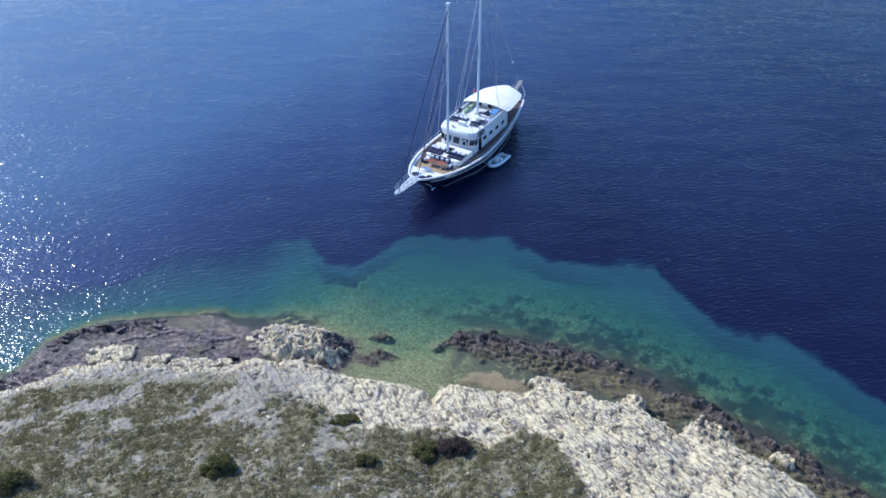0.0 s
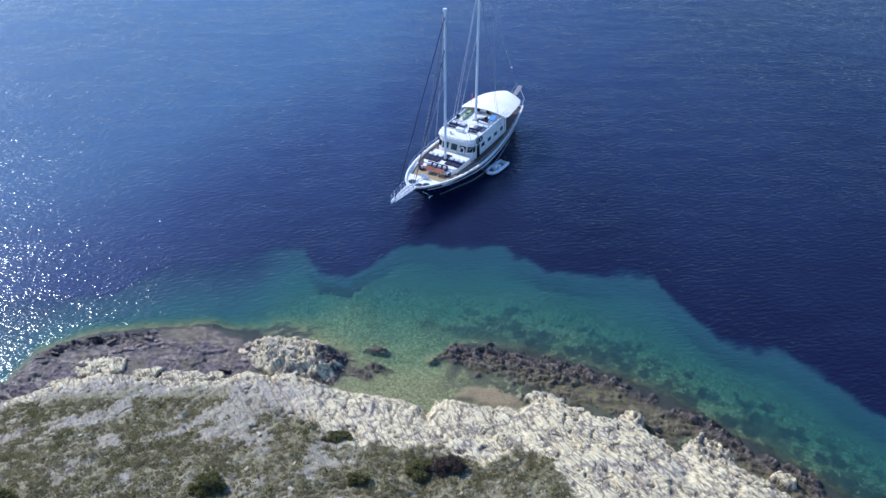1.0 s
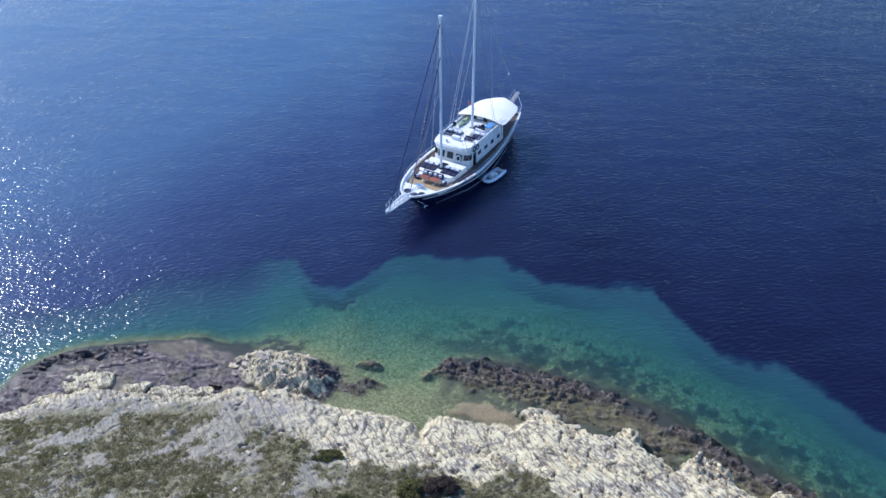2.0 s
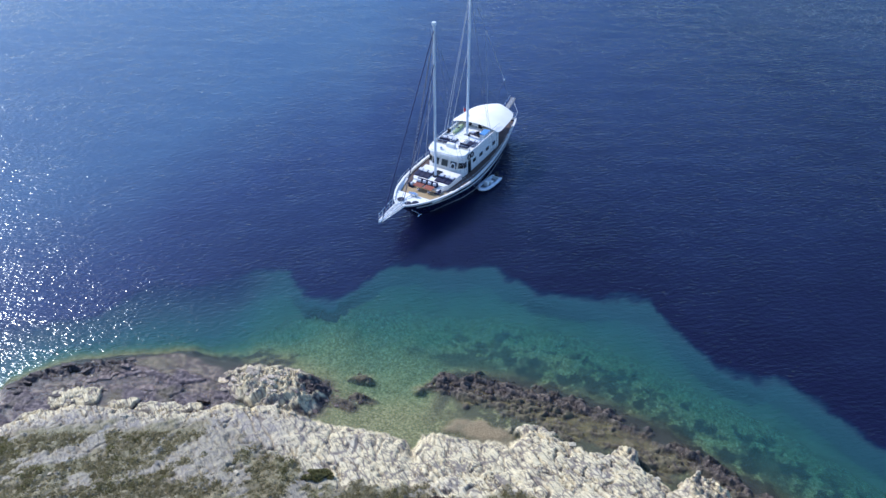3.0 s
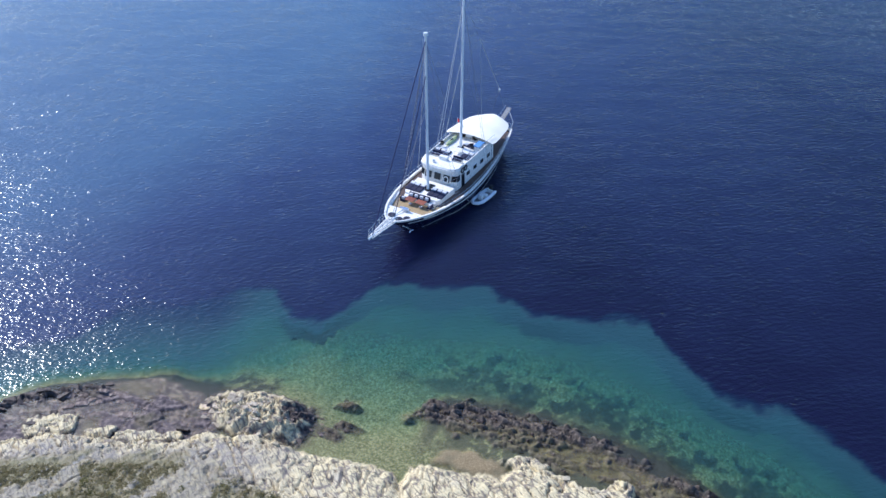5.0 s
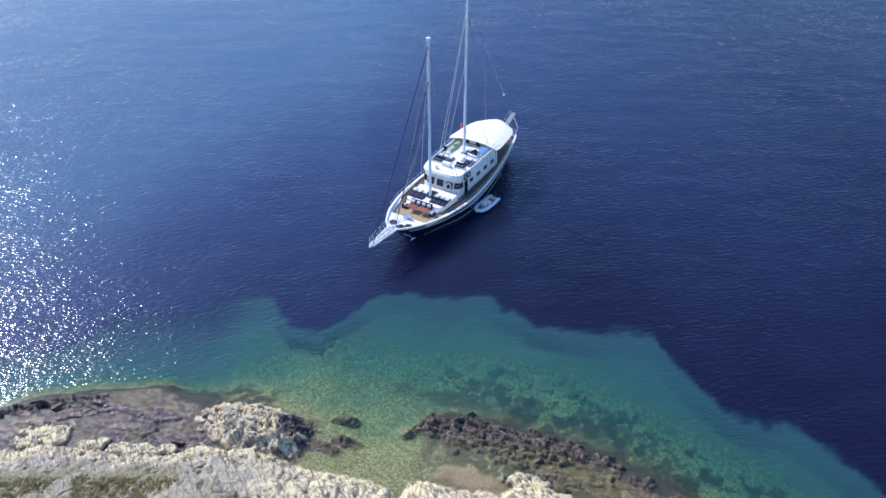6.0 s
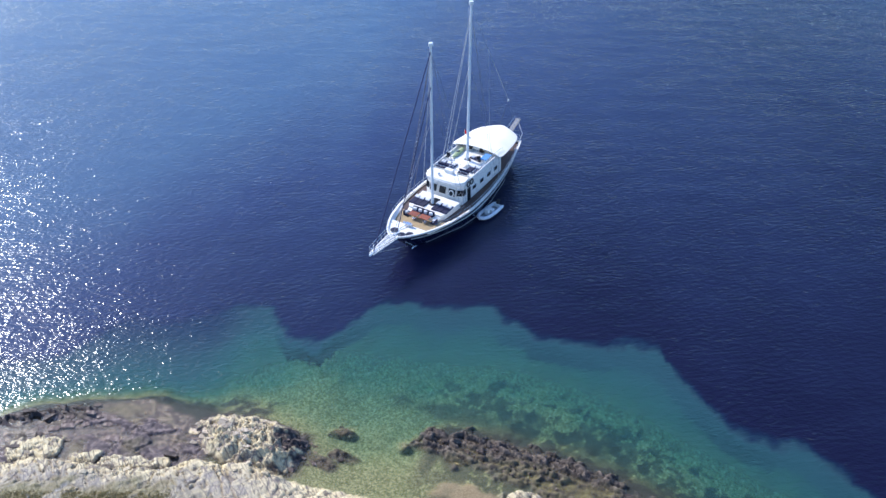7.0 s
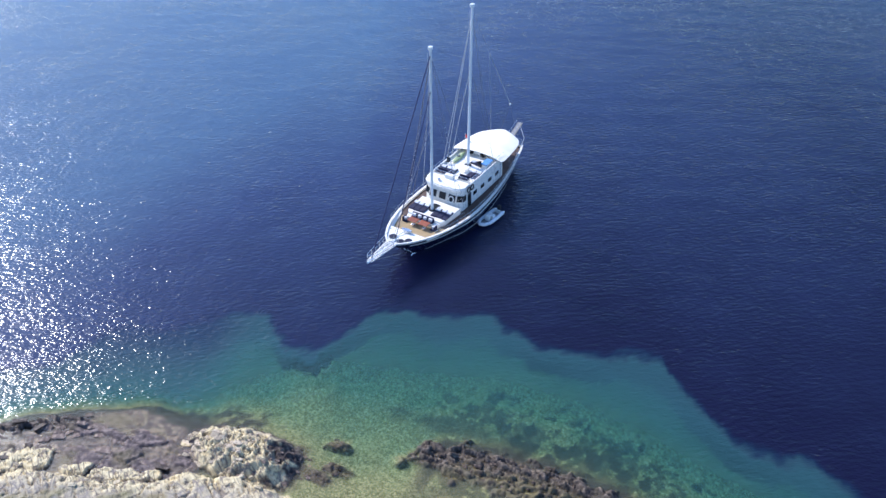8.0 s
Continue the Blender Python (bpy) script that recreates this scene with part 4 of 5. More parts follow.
def sunbed():
    bed = thing("sun_mattress", on_boat(0, 0, 0), "navy canvas sun mattress lying on the white cabin top", "mattress", "sun mattresses")
    part("mattress", box(-0.9, 0.95, -0.36, 0.36, 0, 0.16, 0.05), CUSHION, bed)
    bm = box(-0.24, 0.24, -0.3, 0.3, 0, 0.16, 0.06)
    bmesh.ops.transform(bm, matrix=Matrix.Translation((0.55, 0, 0.17)) @ Matrix.Rotation(radians(-12), 4, "Y"), verts=bm.verts[:])
    part("pillow", bm, PILLOW, bed, "white pillow")
    return bed


first_bed = sunbed()
first_bed.matrix_world = on_boat(12.25, 0.85, ZT)
for x, y, t, z in ((12.2, 1.62, 2, ZT), (12.25, 2.35, -1, ZT), (12.2, -0.85, 1, ZT), (12.25, -1.6, -2, ZT), (12.2, -2.33, 2, ZT),
                   (18.2, 2.2, 3, ZR), (18.25, 1.45, -2, ZR), (18.2, 0.72, 2, ZR), (19.0, -1.55, -3, ZR), (19.05, -2.3, 2, ZR), (21.5, -0.9, 80, ZR)):
    copy_thing(first_bed, on_boat(x, y, z, t))


def sofa(name, x0, x1, y0, y1, z, back, label):
    s = thing(name, on_boat((x0 + x1) / 2, (y0 + y1) / 2, z), label, "sofa", "foredeck seats")
    a, b = (x1 - x0) / 2, (y1 - y0) / 2
    part("seat", box(-a, a, -b, b, 0, 0.2, 0.05), CUSHION, s)
    bx = {"aft": (a - 0.18, a, -b, b), "star": (-a, a, b - 0.18, b), "port": (-a, a, -b, -b + 0.18)}[back]
    part("backrest", box(*bx, 0.2, 0.6, 0.05), CUSHION, s)
    n = max(int(max(a, b) * 2 / 0.75), 1)
    for k in range(n):
        c = (k + 0.5) / n * 2 - 1
        px, py = (a - 0.3, b * c) if back == "aft" else (a * c, (b - 0.3) * (1 if back == "star" else -1))
        part("pillow", box(px - 0.14, px + 0.14, py - 0.22, py + 0.22, 0.2, 0.55, 0.07), PILLOW, s, "white scatter cushion")
    return s


zs = DECK(10) + 0.42
sofa("sofa", 10.2, 10.72, -1.5, 1.5, zs, "aft", "navy sofa with white cushions against the trunk cabin")
sofa("sofa", 9.5, 10.12, 1.6, 2.3, DECK(9.8), "star", "small navy corner seat with a white cushion")
sofa("sofa", 9.5, 10.12, -2.3, -1.6, DECK(9.8), "port", "small navy corner seat with a white cushion")
for k, y in enumerate((-0.75, 0.75)):
    t = thing("deck_table", on_boat(9.62, y, DECK(9.62)), "red-brown varnished low table on the teak foredeck", "table", "foredeck tables")
    part("tabletop", box(-0.45, 0.45, -0.62, 0.62, 0.62, 0.68, 0.02), RED_WOOD, t)
    part("pedestal", tube([(0, 0, 0), (0, 0, 0.62)], 0.08, 8), STEEL, t)
    part("foot", disc(0, 0, 0, 0.28, 0.03, 16), STEEL, t)
# sun deck clutter
kayak_bm = bmesh.new()
rows = []
for x in np.linspace(-1.6, 1.6, 13):
    r = 0.34 * (1 - abs(x / 1.62) ** 2.4) + 0.02
    rows.append([kayak_bm.verts.new((x, r * math.cos(a), 0.18 + 0.55 * r * math.sin(a) + 0.08 * abs(x / 1.6) ** 3)) for a in np.linspace(0, 2 * math.pi, 10, endpoint=False)])
for a, b in zip(rows, rows[1:]):
    for k in range(10):
        kayak_bm.faces.new((a[k], a[(k + 1) % 10], b[(k + 1) % 10], b[k]))
kayak_bm.faces.new(rows[0])
kayak_bm.faces.new(rows[-1])
kayak = thing("kayak", on_boat(21.6, 1.9, ZR, 2), "lime green plastic kayak lying on the sun deck", "kayak")
part("shell", kayak_bm, GREENISH, kayak, "", 60)
part("cockpit", disc(0, 0, 0.34, 0.24, 0.06, 16), BLACK, kayak, "dark cockpit opening")
part("paddle", tube([(-1.0, 0.1, 0.42), (1.0, -0.05, 0.42)], 0.02, 6), ALLOY, kayak)
tarp = thing("covered_locker", on_boat(21.9, -2.05, ZR), "locker under a light blue tarpaulin on the sun deck", "locker")
part("locker", box(-0.75, 0.75, -0.4, 0.4, 0, 0.4, 0.04), WHITE, tarp)
part("cover", box(-0.8, 0.8, -0.45, 0.45, 0.404, 0.55, 0.07), BLUE, tarp, "light blue tarpaulin")
raft = thing("life_raft", on_boat(23.6, 0.4, ZR, 90), "white life raft canister on the sun deck", "life raft")
part("canister", tube([(-0.6, 0, 0.36), (-0.5, 0, 0.36), (0.5, 0, 0.36), (0.6, 0, 0.36)], 0.3, 14), WHITE, raft, "", 40)
for x in (-0.35, 0.35):
    part("cradle", box(x - 0.06, x + 0.06, -0.3, 0.3, 0, 0.14, 0.02), STEEL, raft)
low = thing("coffee_table", on_boat(19.4, -0.4, ZR), "white low table on the sun deck", "table")
part("tabletop", box(-0.55, 0.55, -0.4, 0.4, 0.4, 0.46, 0.02), WHITE, low)
for a in (-1, 1):
    for b in (-1, 1):
        part("leg", tube([(0.48 * a, 0.33 * b, 0), (0.48 * a, 0.33 * b, 0.4)], 0.025, 6), STEEL, low)
flag = thing("ensign", on_boat(24.8, 2.9, 5.1), "small red ensign on a thin staff at the awning", "flag")
part("staff", tube([(0, 0, 0), (0.05, 0, 1.9)], 0.02, 6), STEEL, flag)
bm = bmesh.new()
rows = [[bm.verts.new((0.06 + 0.08 * k, 0.05 * math.sin(k * 1.1), 1.85 - 0.5 * j - 0.1 * k)) for j in (0, 1)] for k in range(8)]
for a, b in zip(rows, rows[1:]):
    bm.faces.new((a[0], b[0], b[1], a[1]))
bmesh.ops.solidify(bm, geom=bm.faces[:], thickness=0.012)
part("cloth", bm, FLAG, flag, "red cloth")

# upper helm seats and more cushions on the sun deck
for y in (-1.55, 1.55):
    seat = thing("deck_bench", on_boat(17.15, y, ZR), "low white bench with navy cushions behind the upper helm", "bench", "sun deck benches")
    part("base", box(-0.28, 0.28, -0.7, 0.7, 0, 0.38, 0.04), WHITE, seat)
    part("cushion", box(-0.26, 0.26, -0.68, 0.68, 0.384, 0.5, 0.05), CUSHION, seat, "dark cushion")
    part("backrest", box(0.2, 0.3, -0.7, 0.7, 0.5, 0.78, 0.03), CUSHION, seat)
for k, (x, y, t) in enumerate(((19.7, 2.3, 10), (20.9, -1.6, 40), (22.9, -0.9, 70), (23.0, 0.9, 15))):
    c = thing("deck_chair", on_boat(x, y, ZR, t), "small dark folding chair on the sun deck", "chair", "sun deck chairs")
    part("seat", box(-0.25, 0.25, -0.25, 0.25, 0.4, 0.44, 0.015), BLACK, c)
    part("backrest", box(0.22, 0.26, -0.25, 0.25, 0.46, 0.85, 0.015), BLACK, c)
    for a in (-1, 1):
        for b in (-1, 1):
            part("leg", tube([(0.22 * a, 0.22 * b, 0), (0.2 * a, 0.22 * b, 0.4)], 0.018, 6), STEEL, c)

# the tender alongside
TENDER = BOAT @ Matrix.Translation((16.0, -4.5, 0.12)) @ Matrix.Rotation(radians(-6), 4, "Z")
tender = thing("dinghy", TENDER, "pale grey inflatable dinghy with an outboard, moored alongside", "dinghy")
path = [(4.0, -0.62, 0.3), (2.6, -0.72, 0.28), (1.2, -0.7, 0.3), (0.45, -0.5, 0.38), (0.1, 0, 0.45), (0.45, 0.5, 0.38), (1.2, 0.7, 0.3), (2.6, 0.72, 0.28), (4.0, 0.62, 0.3)]
part("tube", tube(path, 0.22, 12), RUBBER, tender, "pale grey inflated tube", 60)
for side in (1, -1):
    part("cone", tube([(4.0, side * 0.62, 0.3), (4.4, side * 0.6, 0.3)], 0.22, 12, None, 0.05), RUBBER, tender, "", 60)
part("floor_board", prism(mirrored([(0.4, 0.2), (1.0, 0.5), (3.8, 0.55)]), 0.0, 0.14), GREY_WOOD, tender, "grey floor board")
part("transom", box(3.75, 3.85, -0.5, 0.5, 0.0, 0.6, 0.02), WHITE, tender)
part("seat", box(2.2, 2.75, -0.42, 0.42, 0.14, 0.6, 0.05), WHITE, tender, "white seat locker")
part("console", box(1.5, 1.9, -0.3, 0.3, 0.14, 0.9, 0.06), WHITE, tender, "white steering console")
motor = part("outboard", box(3.85, 4.3, -0.2, 0.2, 0.55, 1.1, 0.08), BLACK, tender, "black outboard motor")
part("leg", box(3.95, 4.15, -0.07, 0.07, -0.5, 0.55, 0.03), BLACK, motor)
part("painter", tube([(0.1, 0, 0.6), (-0.8, 0.25, 1.2), (-1.4, 0.2, 2.3)], 0.02, 5), PALE_ROPE, tender)

# ---- rocks ----
def rock_material(name, stops, wet, mossy=(0.1, 0.09, 0.05)):
    n = Nodes(name)
    vec = n.coords((1.0, 0.8, 1.8))
    g, f = n.noise(2.8, 5, 0.66, vec), n.noise(9.0, 4, 0.6)
    c = n.ramp(g, *stops)
    c = n.mix(n.span(f, 0.48, 0.72, 0, 0.65), c, mossy)
    hsv = n.add("ShaderNodeHueSaturation", Color=c)
    n.put(hsv, "Value", n.span(n.add("ShaderNodeObjectInfo").outputs["Random"], 0, 1, 0.78, 1.15))
    nb = n.bump(f, 0.06, 0.8, n.bump(g, 0.14, 0.7))
    return n.surface(hsv.outputs[0], wet, 0.0, nb, Specular_IOR_Level=0.25)


LIME_ROCK = rock_material("limestone_block", ((0.25, (0.40, 0.32, 0.2)), (0.5, (0.62, 0.52, 0.33)), (0.75, (0.73, 0.64, 0.43))), 0.92, (0.45, 0.38, 0.28))
PINK_ROCK = rock_material("pinkish_limestone", ((0.3, (0.2, 0.15, 0.115)), (0.46, (0.55, 0.46, 0.32)), (0.7, (0.74, 0.65, 0.46))), 0.9, (0.5, 0.36, 0.24))
BROWN_ROCK = rock_material("brown_shelf_rock", ((0.3, (0.055, 0.042, 0.04)), (0.5, (0.22, 0.165, 0.13)), (0.7, (0.44, 0.36, 0.27))), 0.75, (0.12, 0.09, 0.07))
DARK_ROCK = rock_material("wet_dark_rock", ((0.34, (0.025, 0.019, 0.018)), (0.5, (0.085, 0.06, 0.045)), (0.6, (0.18, 0.135, 0.1)), (0.7, (0.38, 0.3, 0.22))), 0.5, (0.06, 0.052, 0.035))
rng = random.Random(7)


def rock_mesh(name, corners, stretch, material, seed):
    """A broken block: the hull of a few corners, its faces split and roughened."""
    r = random.Random(seed)
    bm = bmesh.new()
    for _ in range(corners):
        p = Vector([math.copysign(abs(r.uniform(-1, 1)) ** 0.45, r.uniform(-1, 1)) for _ in range(3)])
        bm.verts.new(p * 0.6 / max(p.length, 1.0))
    res = bmesh.ops.convex_hull(bm, input=bm.verts[:])
    bmesh.ops.delete(bm, geom=[g for g in res["geom_interior"] if isinstance(g, bmesh.types.BMVert)], context="VERTS")
    bmesh.ops.subdivide_edges(bm, edges=bm.edges[:], cuts=2, use_grid_fill=True)
    for v in bm.verts:
        p = v.co * 2.6 + Vector((seed, 3.1 * seed, 0))
        bump = noise.noise(p) * 0.4 + noise.noise(p * 2.7) * 0.4
        v.co += v.co.normalized() * 0.11 * bump
        v.co = Vector((v.co.x * stretch[0], v.co.y * stretch[1], v.co.z * stretch[2]))
    me = bpy.data.meshes.new(name)
    bm.to_mesh(me)
    bm.free()
    me.materials.append(material)
    return me


BLOCKS = [rock_mesh("limestone_block", 13, (1.3, 0.85, 0.7), LIME_ROCK, k) for k in range(6)]
PINKS = [rock_mesh("knoll_block", 13, (1.35, 0.85, 0.7), PINK_ROCK, 20 + k) for k in range(6)]
BROWNS = [rock_mesh("shelf_rock", 13, (1.35, 0.85, 0.6), BROWN_ROCK, 60 + k) for k in range(5)]
DARKS = [rock_mesh("reef_rock", 12, (1.4, 0.8, 0.55), DARK_ROCK, 40 + k) for k in range(7)]


def rock(name, meshes, x, y, size, turn, label, group, sink=0.3, squash=1.0):
    ob = new(name, rng.choice(meshes))
    z = height(x, y)
    ob.matrix_world = Matrix.Translation((x, y, max(z, -0.5) + size * (0.3 - sink) * squash)) @ Matrix.Rotation(radians(turn), 4, "Z") @ Matrix.Rotation(radians(rng.uniform(-12, 12)), 4, "X") @ Matrix.Diagonal((size, size, size * squash, 1))
    return tagged(ob, label, "rock", group)


for k in range(110):                       # blocks piled on the knoll, dark and low towards its tail
    u, v = rng.uniform(-6.0, 6.6), rng.uniform(-2.5, 2.3)
    if abs(u / 6.4) ** 2 + abs(v / 2.5) ** 2 > 1:
        continue
    c, s = math.cos(radians(-17)), math.sin(radians(-17))
    tail = u + 0.8 * v > 3.6 or v > 1.9
    rock("boulder", DARKS if tail and k % 3 else BROWNS if u - v > 2.2 else PINKS, -14.0 + u * c - v * s, 60.6 + u * s + v * c, rng.uniform(0.25, 0.55) if tail else rng.choice((0.25, 0.35, 0.45, 0.6, 0.8)) * rng.uniform(0.85, 1.15), -17 + rng.uniform(-25, 25), "dark weathered boulder at the low end of the knoll" if tail and k % 3 else ("brown angular boulder low on the knoll in the cove" if u - v > 2.2 else "pinkish cream angular boulder piled on the knoll in the cove"), "knoll boulders", 0.3, rng.uniform(0.4, 0.8))
for k in range(26):                       # broken edge of the white rock
    x = rng.uniform(-40, 28)
    rock("limestone_block", BLOCKS, x, float(CLIFF(x)) - rng.uniform(0.0, 1.6), rng.uniform(0.3, 0.65), 24 + rng.uniform(-30, 30), "cream limestone block at the broken edge of the shore", "shore blocks", 0.32)
for k in range(16):                      # dark ridges of the reef
    x = rng.uniform(-0.3, 31)
    y = float(REEF(x)) - abs(rng.gauss(0, 0.9)) - 0.1 if k % 4 else rng.uniform(float(REEF_IN(x)), float(REEF(x)))
    rock("reef_rock", DARKS, x, y, rng.uniform(0.3, 0.7), rng.uniform(-45, 0), "dark wet jagged rock of the low reef", "reef rocks", 0.4, rng.uniform(0.55, 0.9))
for k in range(36):                       # rim of the rock shelf
    x = rng.uniform(-40.2, -29)
    y = float(OUTER(x)) - abs(rng.gauss(0, 0.7)) if k % 3 else rng.uniform(float(CLIFF(x)) + 1.5, float(OUTER(x)))
    rock("reef_rock", DARKS, x, y, rng.uniform(0.4, 1.3), rng.uniform(-20, 30), "dark wet rock at the rim of the shelf", "reef rocks", 0.36, rng.uniform(0.55, 0.9))
for k in range(16):                       # brown rocks massed on the shelf
    rock("shelf_rock", BROWNS, -31.3 + rng.gauss(0, 1.5), 63.4 + rng.gauss(0, 0.55), rng.uniform(0.4, 1.0), rng.uniform(-30, 30), "brownish weathered rock massed on the wet shelf", "shelf rocks", 0.35, rng.uniform(0.5, 0.8))
for x, y, size in ((-26.6, 61.3, 1.25), (-27.6, 62.9, 0.8), (-29.4, 61.4, 0.7), (-24.4, 64.3, 0.8)):
    rock("pool_rock", BROWNS, x, y, size, -5, "flat-topped brown rock standing in the tidal pool", "pool rocks", 0.3, 0.45)
for k in range(10):                       # islets off the beach
    cx, cy, r = rng.choice(((-6.5, 61.9, 1.2), (-6.0, 59.2, 1.3), (-7.8, 58.4, 1.3)))
    rock("reef_rock", DARKS, cx + rng.gauss(0, 0.5) * r, cy + rng.gauss(0, 0.35) * r, rng.uniform(0.2, 0.5), rng.uniform(-45, 10), "dark weedy rock awash off the beach", "reef rocks", 0.42, 0.7)
rock("reef_rock", DARKS, -20.9, 59.3, 0.95, 0, "single black wet rock in the tidal pool", "reef rocks", 0.2, 1.3)
for k in range(34):                       # pale stones among the scrub
    x, y = rng.uniform(-38, 9), rng.uniform(39.5, 51)
    if y < float(GRASS(x)) - 0.5:
        rock("stone", BLOCKS, x, y, rng.uniform(0.2, 0.5), rng.uniform(0, 360), "pale limestone lump half sunk in the scrub", "scrub stones", 0.3)


# ---- plants ----
def leaf_material(name, lo, mid, hi):
    n = Nodes(name)
    rnd = n.add("ShaderNodeNewGeometry").outputs["Random Per Island"]
    big = n.noise(0.5, 3)
    c = n.ramp(rnd, (0.0, lo), (0.5, mid), (1.0, hi))
    c = n.mix(n.span(big, 0.4, 0.65, 0, 0.55), c, lo)
    lit = n.add("ShaderNodeBsdfDiffuse", Color=c)
    through_leaf = n.add("ShaderNodeBsdfTranslucent", Color=c)
    both = n.add("ShaderNodeMixShader", i0=0.5, i1=lit.outputs[0], i2=through_leaf.outputs[0])
    n.tree.links.new(both.outputs[0], n.out.inputs[0])
    return n.mat


SCRUB_LEAF = leaf_material("dry_scrub_leaves", (0.25, 0.22, 0.105), (0.34, 0.3, 0.155), (0.45, 0.395, 0.235))
GREEN_LEAF = leaf_material("green_shrub_leaves", (0.14, 0.138, 0.05), (0.22, 0.205, 0.078), (0.32, 0.285, 0.12))
BROWN_LEAF = leaf_material("brown_heath_leaves", (0.1, 0.075, 0.06), (0.17, 0.13, 0.1), (0.25, 0.19, 0.135))
BARK = simple("shrub_bark", (0.12, 0.09, 0.065), 0.9, vary=0.3)
nrng = np.random.default_rng(5)


def leaves(name, centres, size, material):
    """One mesh of small bent leaves, a pair of triangles each."""
    n = len(centres)
    a = nrng.normal(size=(n, 3))
    a /= np.linalg.norm(a, axis=1, keepdims=True)
    b = np.cross(a, nrng.normal(size=(n, 3)))
    b /= np.linalg.norm(b, axis=1, keepdims=True)
    sz = size * nrng.uniform(0.6, 1.4, (n, 1))
    v = np.stack([centres - a * sz, centres + b * sz * 0.55, centres + a * sz, centres - b * sz * 0.55 + np.cross(a, b) * sz * 0.25], 1).reshape(-1, 3)
    i = np.arange(n)[:, None] * 4
    f = np.concatenate([i + np.array([[0, 1, 2]]), i + np.array([[0, 2, 3]])])
    me = bpy.data.meshes.new(name)
    me.vertices.add(len(v))
    me.vertices.foreach_set("co", v.astype(np.float32).ravel())
    me.loops.add(len(f) * 3)
    me.loops.foreach_set("vertex_index", f.astype(np.int32).ravel())
    me.polygons.add(len(f))
    me.polygons.foreach_set("loop_start", np.arange(0, len(f) * 3, 3, dtype=np.int32))
    me.update(calc_edges=True)
    me.materials.append(material)
    return me


def cushions(x, y, radius, tall, count):
    """Leaf places of low rounded plants standing at x, y."""
    n = len(x)
    z0 = land(x, y)[0]
    th, ph = nrng.uniform(0, 2 * np.pi, (n, count)), np.arccos(nrng.uniform(0.0, 1, (n, count)))
    r = nrng.uniform(0.7, 1.05, (n, count))
    px = x[:, None] + radius[:, None] * r * np.sin(ph) * np.cos(th)
    py = y[:, None] + radius[:, None] * r * np.sin(ph) * np.sin(th)
    pz = z0[:, None] + tall[:, None] * r * np.cos(ph)
    return np.stack([px, py, pz], -1).reshape(-1, 3)


def scattered(n, x0, x1, y0, y1, keep):
    x, y = nrng.uniform(x0, x1, n), nrng.uniform(y0, y1, n)
    _, m, s = land(x, y)
    ok = keep(m, s, x, y)
    return x[ok], y[ok]


x, y = scattered(15000, -46, 14, 37, 54.5, lambda m, s, x, y: (m["grass"] > 0.45) & (fbm(x * 0.7, y * 0.7, 131) > nrng.uniform(0.2, 0.56, len(x))))
rad = nrng.uniform(0.14, 0.4, len(x))
tagged(new("scrub", leaves("scrub", cushions(x, y, rad, rad * nrng.uniform(0.2, 0.45, len(x)), 30), 0.06, SCRUB_LEAF)), "low dry olive scrub covering the rocky slope", "scrub", kind="stuff")
x, y = scattered(800, -46, 14, 37, 54.5, lambda m, s, x, y: (m["grass"] > 0.4) & (fbm(x * 0.35, y * 0.45, 141) > 0.54))
rad = nrng.uniform(0.25, 0.6, len(x))
tagged(new("green_scrub", leaves("green_scrub", cushions(x, y, rad, rad * 0.7, 40), 0.075, GREEN_LEAF)), "darker green cushion plants among the dry scrub", "scrub", kind="stuff")
# loose stones of the slope and the shore
def rubble(name, x, y, size, material):
    z = land(x, y)[0]
    n = len(x)
    base = np.array([(1, 0, 0), (0, 1, 0), (-1, 0, 0), (0, -1, 0), (0, 0, 0.8), (0.5, 0.5, -0.5)])
    v = np.stack([x, y, z + size * 0.15], 1)[:, None] + base[None] * size[:, None, None] * nrng.uniform(0.55, 1.2, (n, 6, 3))
    i = np.arange(n)[:, None] * 6
    f = np.concatenate([i + np.array([t]) for t in ((0, 1, 4), (1, 2, 4), (2, 3, 4), (3, 0, 4))])
    me = bpy.data.meshes.new(name)
    me.from_pydata(v.reshape(-1, 3).tolist(), [], f.tolist())
    me.materials.append(material)
    return new(name, me)


x, y = scattered(2600, -46, 12, 37, 55, lambda m, s, x, y: (m["grass"] > 0.5) & (fbm(x * 0.5, y * 0.6, 151) > 0.52))
tagged(rubble("rubble", x, y, nrng.uniform(0.05, 0.2, len(x)), LIME_ROCK), "pale loose limestone rubble", "stones", kind="stuff")
x, y = scattered(500, -2, 32, 40, 62, lambda m, s, x, y: (m["reef"] > 0.5) & (s < 0))
tagged(rubble("reef_rubble", x, y, nrng.uniform(0.06, 0.22, len(x)), DARK_ROCK), "dark jagged small stones on the reef", "stones", kind="stuff")
x, y = scattered(160, -42, -28, 57, 67, lambda m, s, x, y: (m["reef"] > 0.5) & (m["shelf"] < 0.5) & (m["lime"] < 0.1) & (s < 0))
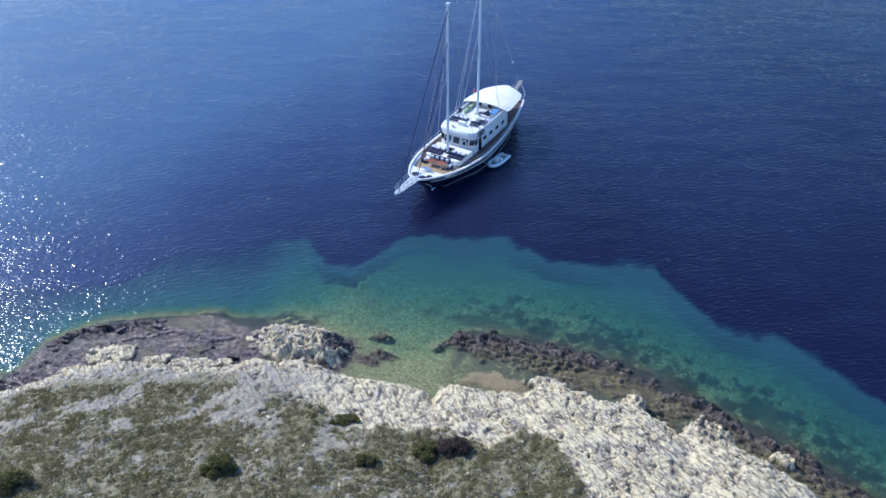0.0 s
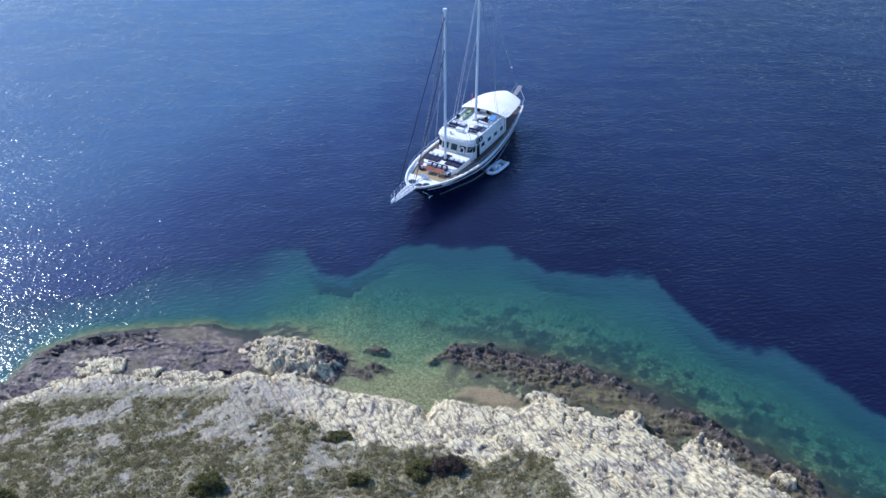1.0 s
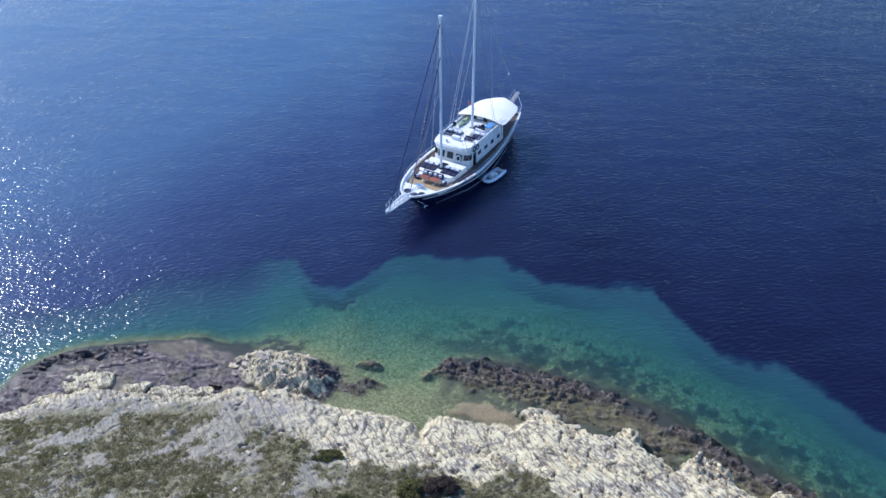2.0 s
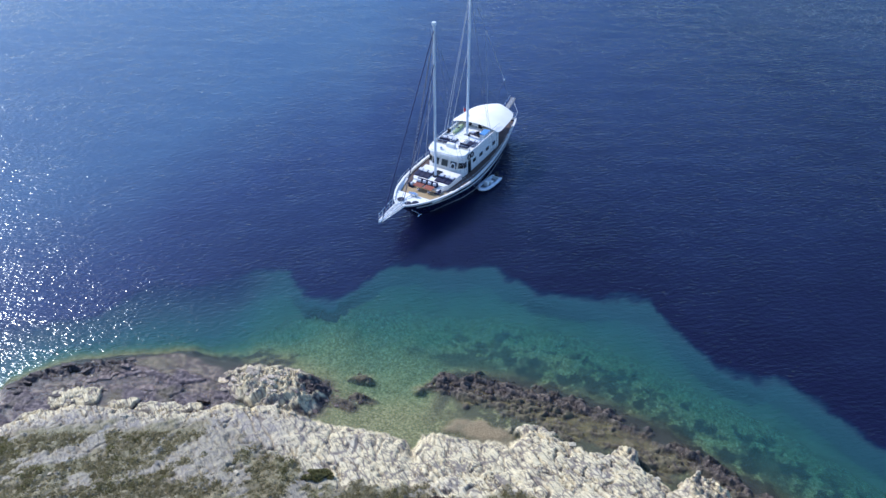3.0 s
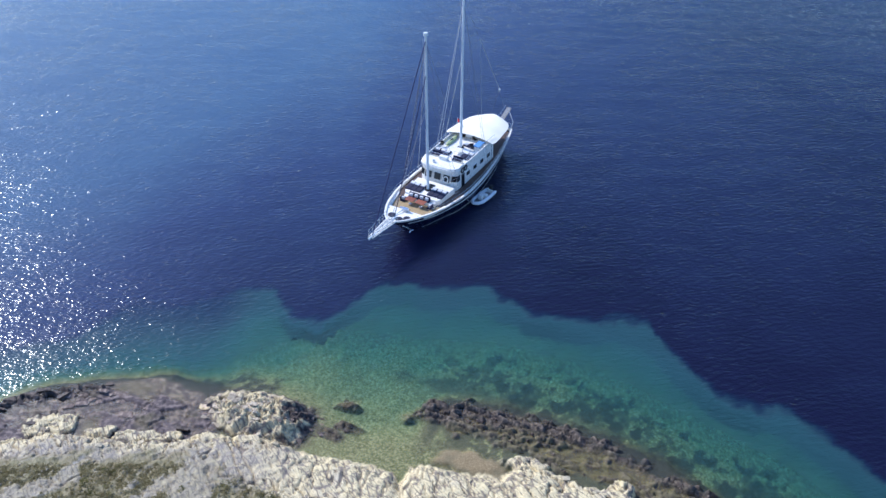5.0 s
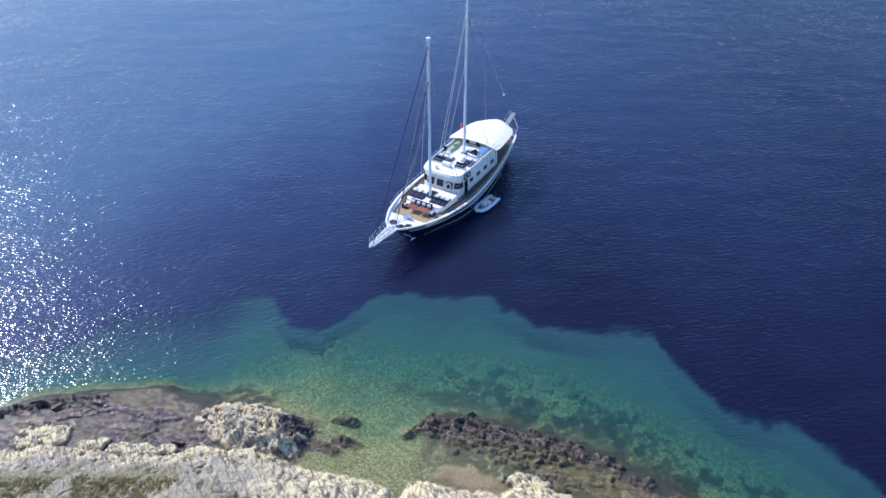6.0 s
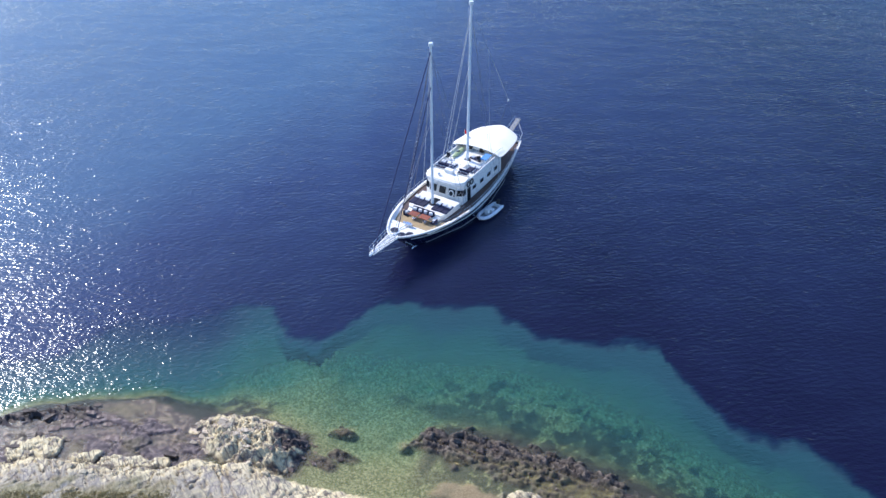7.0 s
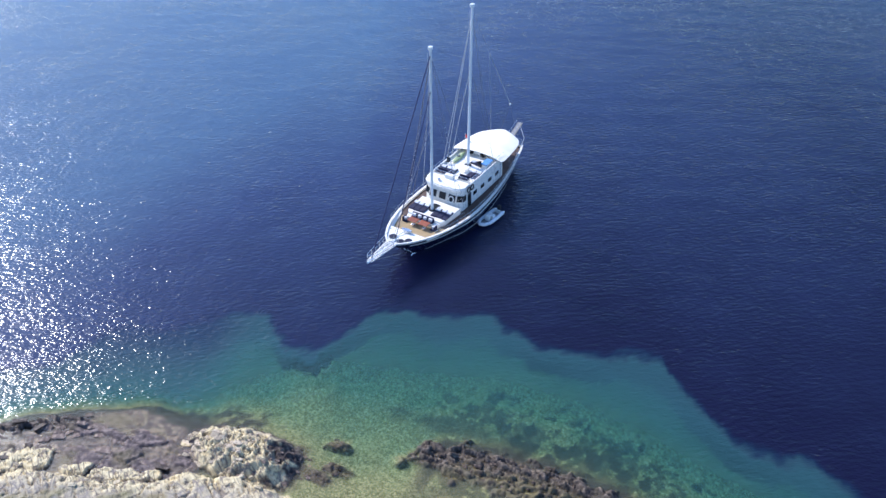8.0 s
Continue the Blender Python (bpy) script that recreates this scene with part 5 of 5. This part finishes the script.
tagged(rubble("shelf_rubble", x, y, nrng.uniform(0.08, 0.28, len(x)), DARK_ROCK), "dark small stones on the wet shelf", "stones", kind="stuff")


def bush(x, y, rx, ry, tall, count, material, label):
    z = height(x, y)
    b = thing("bush", Matrix.Translation((x, y, z)), label, "bush", "bushes")
    bm = bmesh.new()
    tips = []
    r = random.Random(int(x * 10 + y))
    for k in range(9):
        a = k * 0.7 + r.uniform(-0.2, 0.2)
        p = (rx * 0.6 * math.cos(a), ry * 0.6 * math.sin(a), tall * r.uniform(0.45, 0.75))
        tube([(0, 0, -0.15), (p[0] * 0.35, p[1] * 0.35, p[2] * 0.5), p], 0.07, 6, bm, 0.015)
        tips.append(p)
    part("stems", bm, BARK, b)
    pts = []
    for k in range(26):
        a, q = r.uniform(0, 6.28), math.sqrt(r.uniform(0, 1))
        c = np.array([rx * 0.8 * q * math.cos(a), ry * 0.8 * q * math.sin(a), tall * (0.35 + 0.5 * (1 - q * q)) * r.uniform(0.75, 1.1)])
        d = nrng.normal(size=(count // 26, 3))
        d /= np.linalg.norm(d, axis=1, keepdims=True)
        pts.append(c + d * np.array([rx, ry, tall]) * r.uniform(0.2, 0.34) * nrng.uniform(0.6, 1.05, (len(d), 1)))
    pts = np.concatenate(pts)
    pts[:, 2] = np.maximum(pts[:, 2], 0.03)
    crown = new("crown", leaves("crown", pts, 0.085, material))
    crown.parent = b
    return b


bush(-1.6, 44.3, 1.5, 1.2, 1.0, 5200, GREEN_LEAF, "rounded dark green bush on the scrub slope")
bush(0.5, 44.7, 1.5, 1.1, 0.95, 5200, BROWN_LEAF, "brownish heath bush beside a green one")
bush(-18.0, 42.5, 1.6, 1.2, 1.1, 4600, GREEN_LEAF, "rounded dark green bush standing alone")
bush(-33.5, 41.2, 2.4, 1.3, 1.1, 5200, GREEN_LEAF, "low spreading green bush")
bush(-8.7, 48.4, 1.5, 0.8, 0.5, 2600, GREEN_LEAF, "low olive bush at the edge of the rock")
bush(-6.6, 43.2, 1.0, 0.8, 0.8, 2600, GREEN_LEAF, "small green bush among stones")
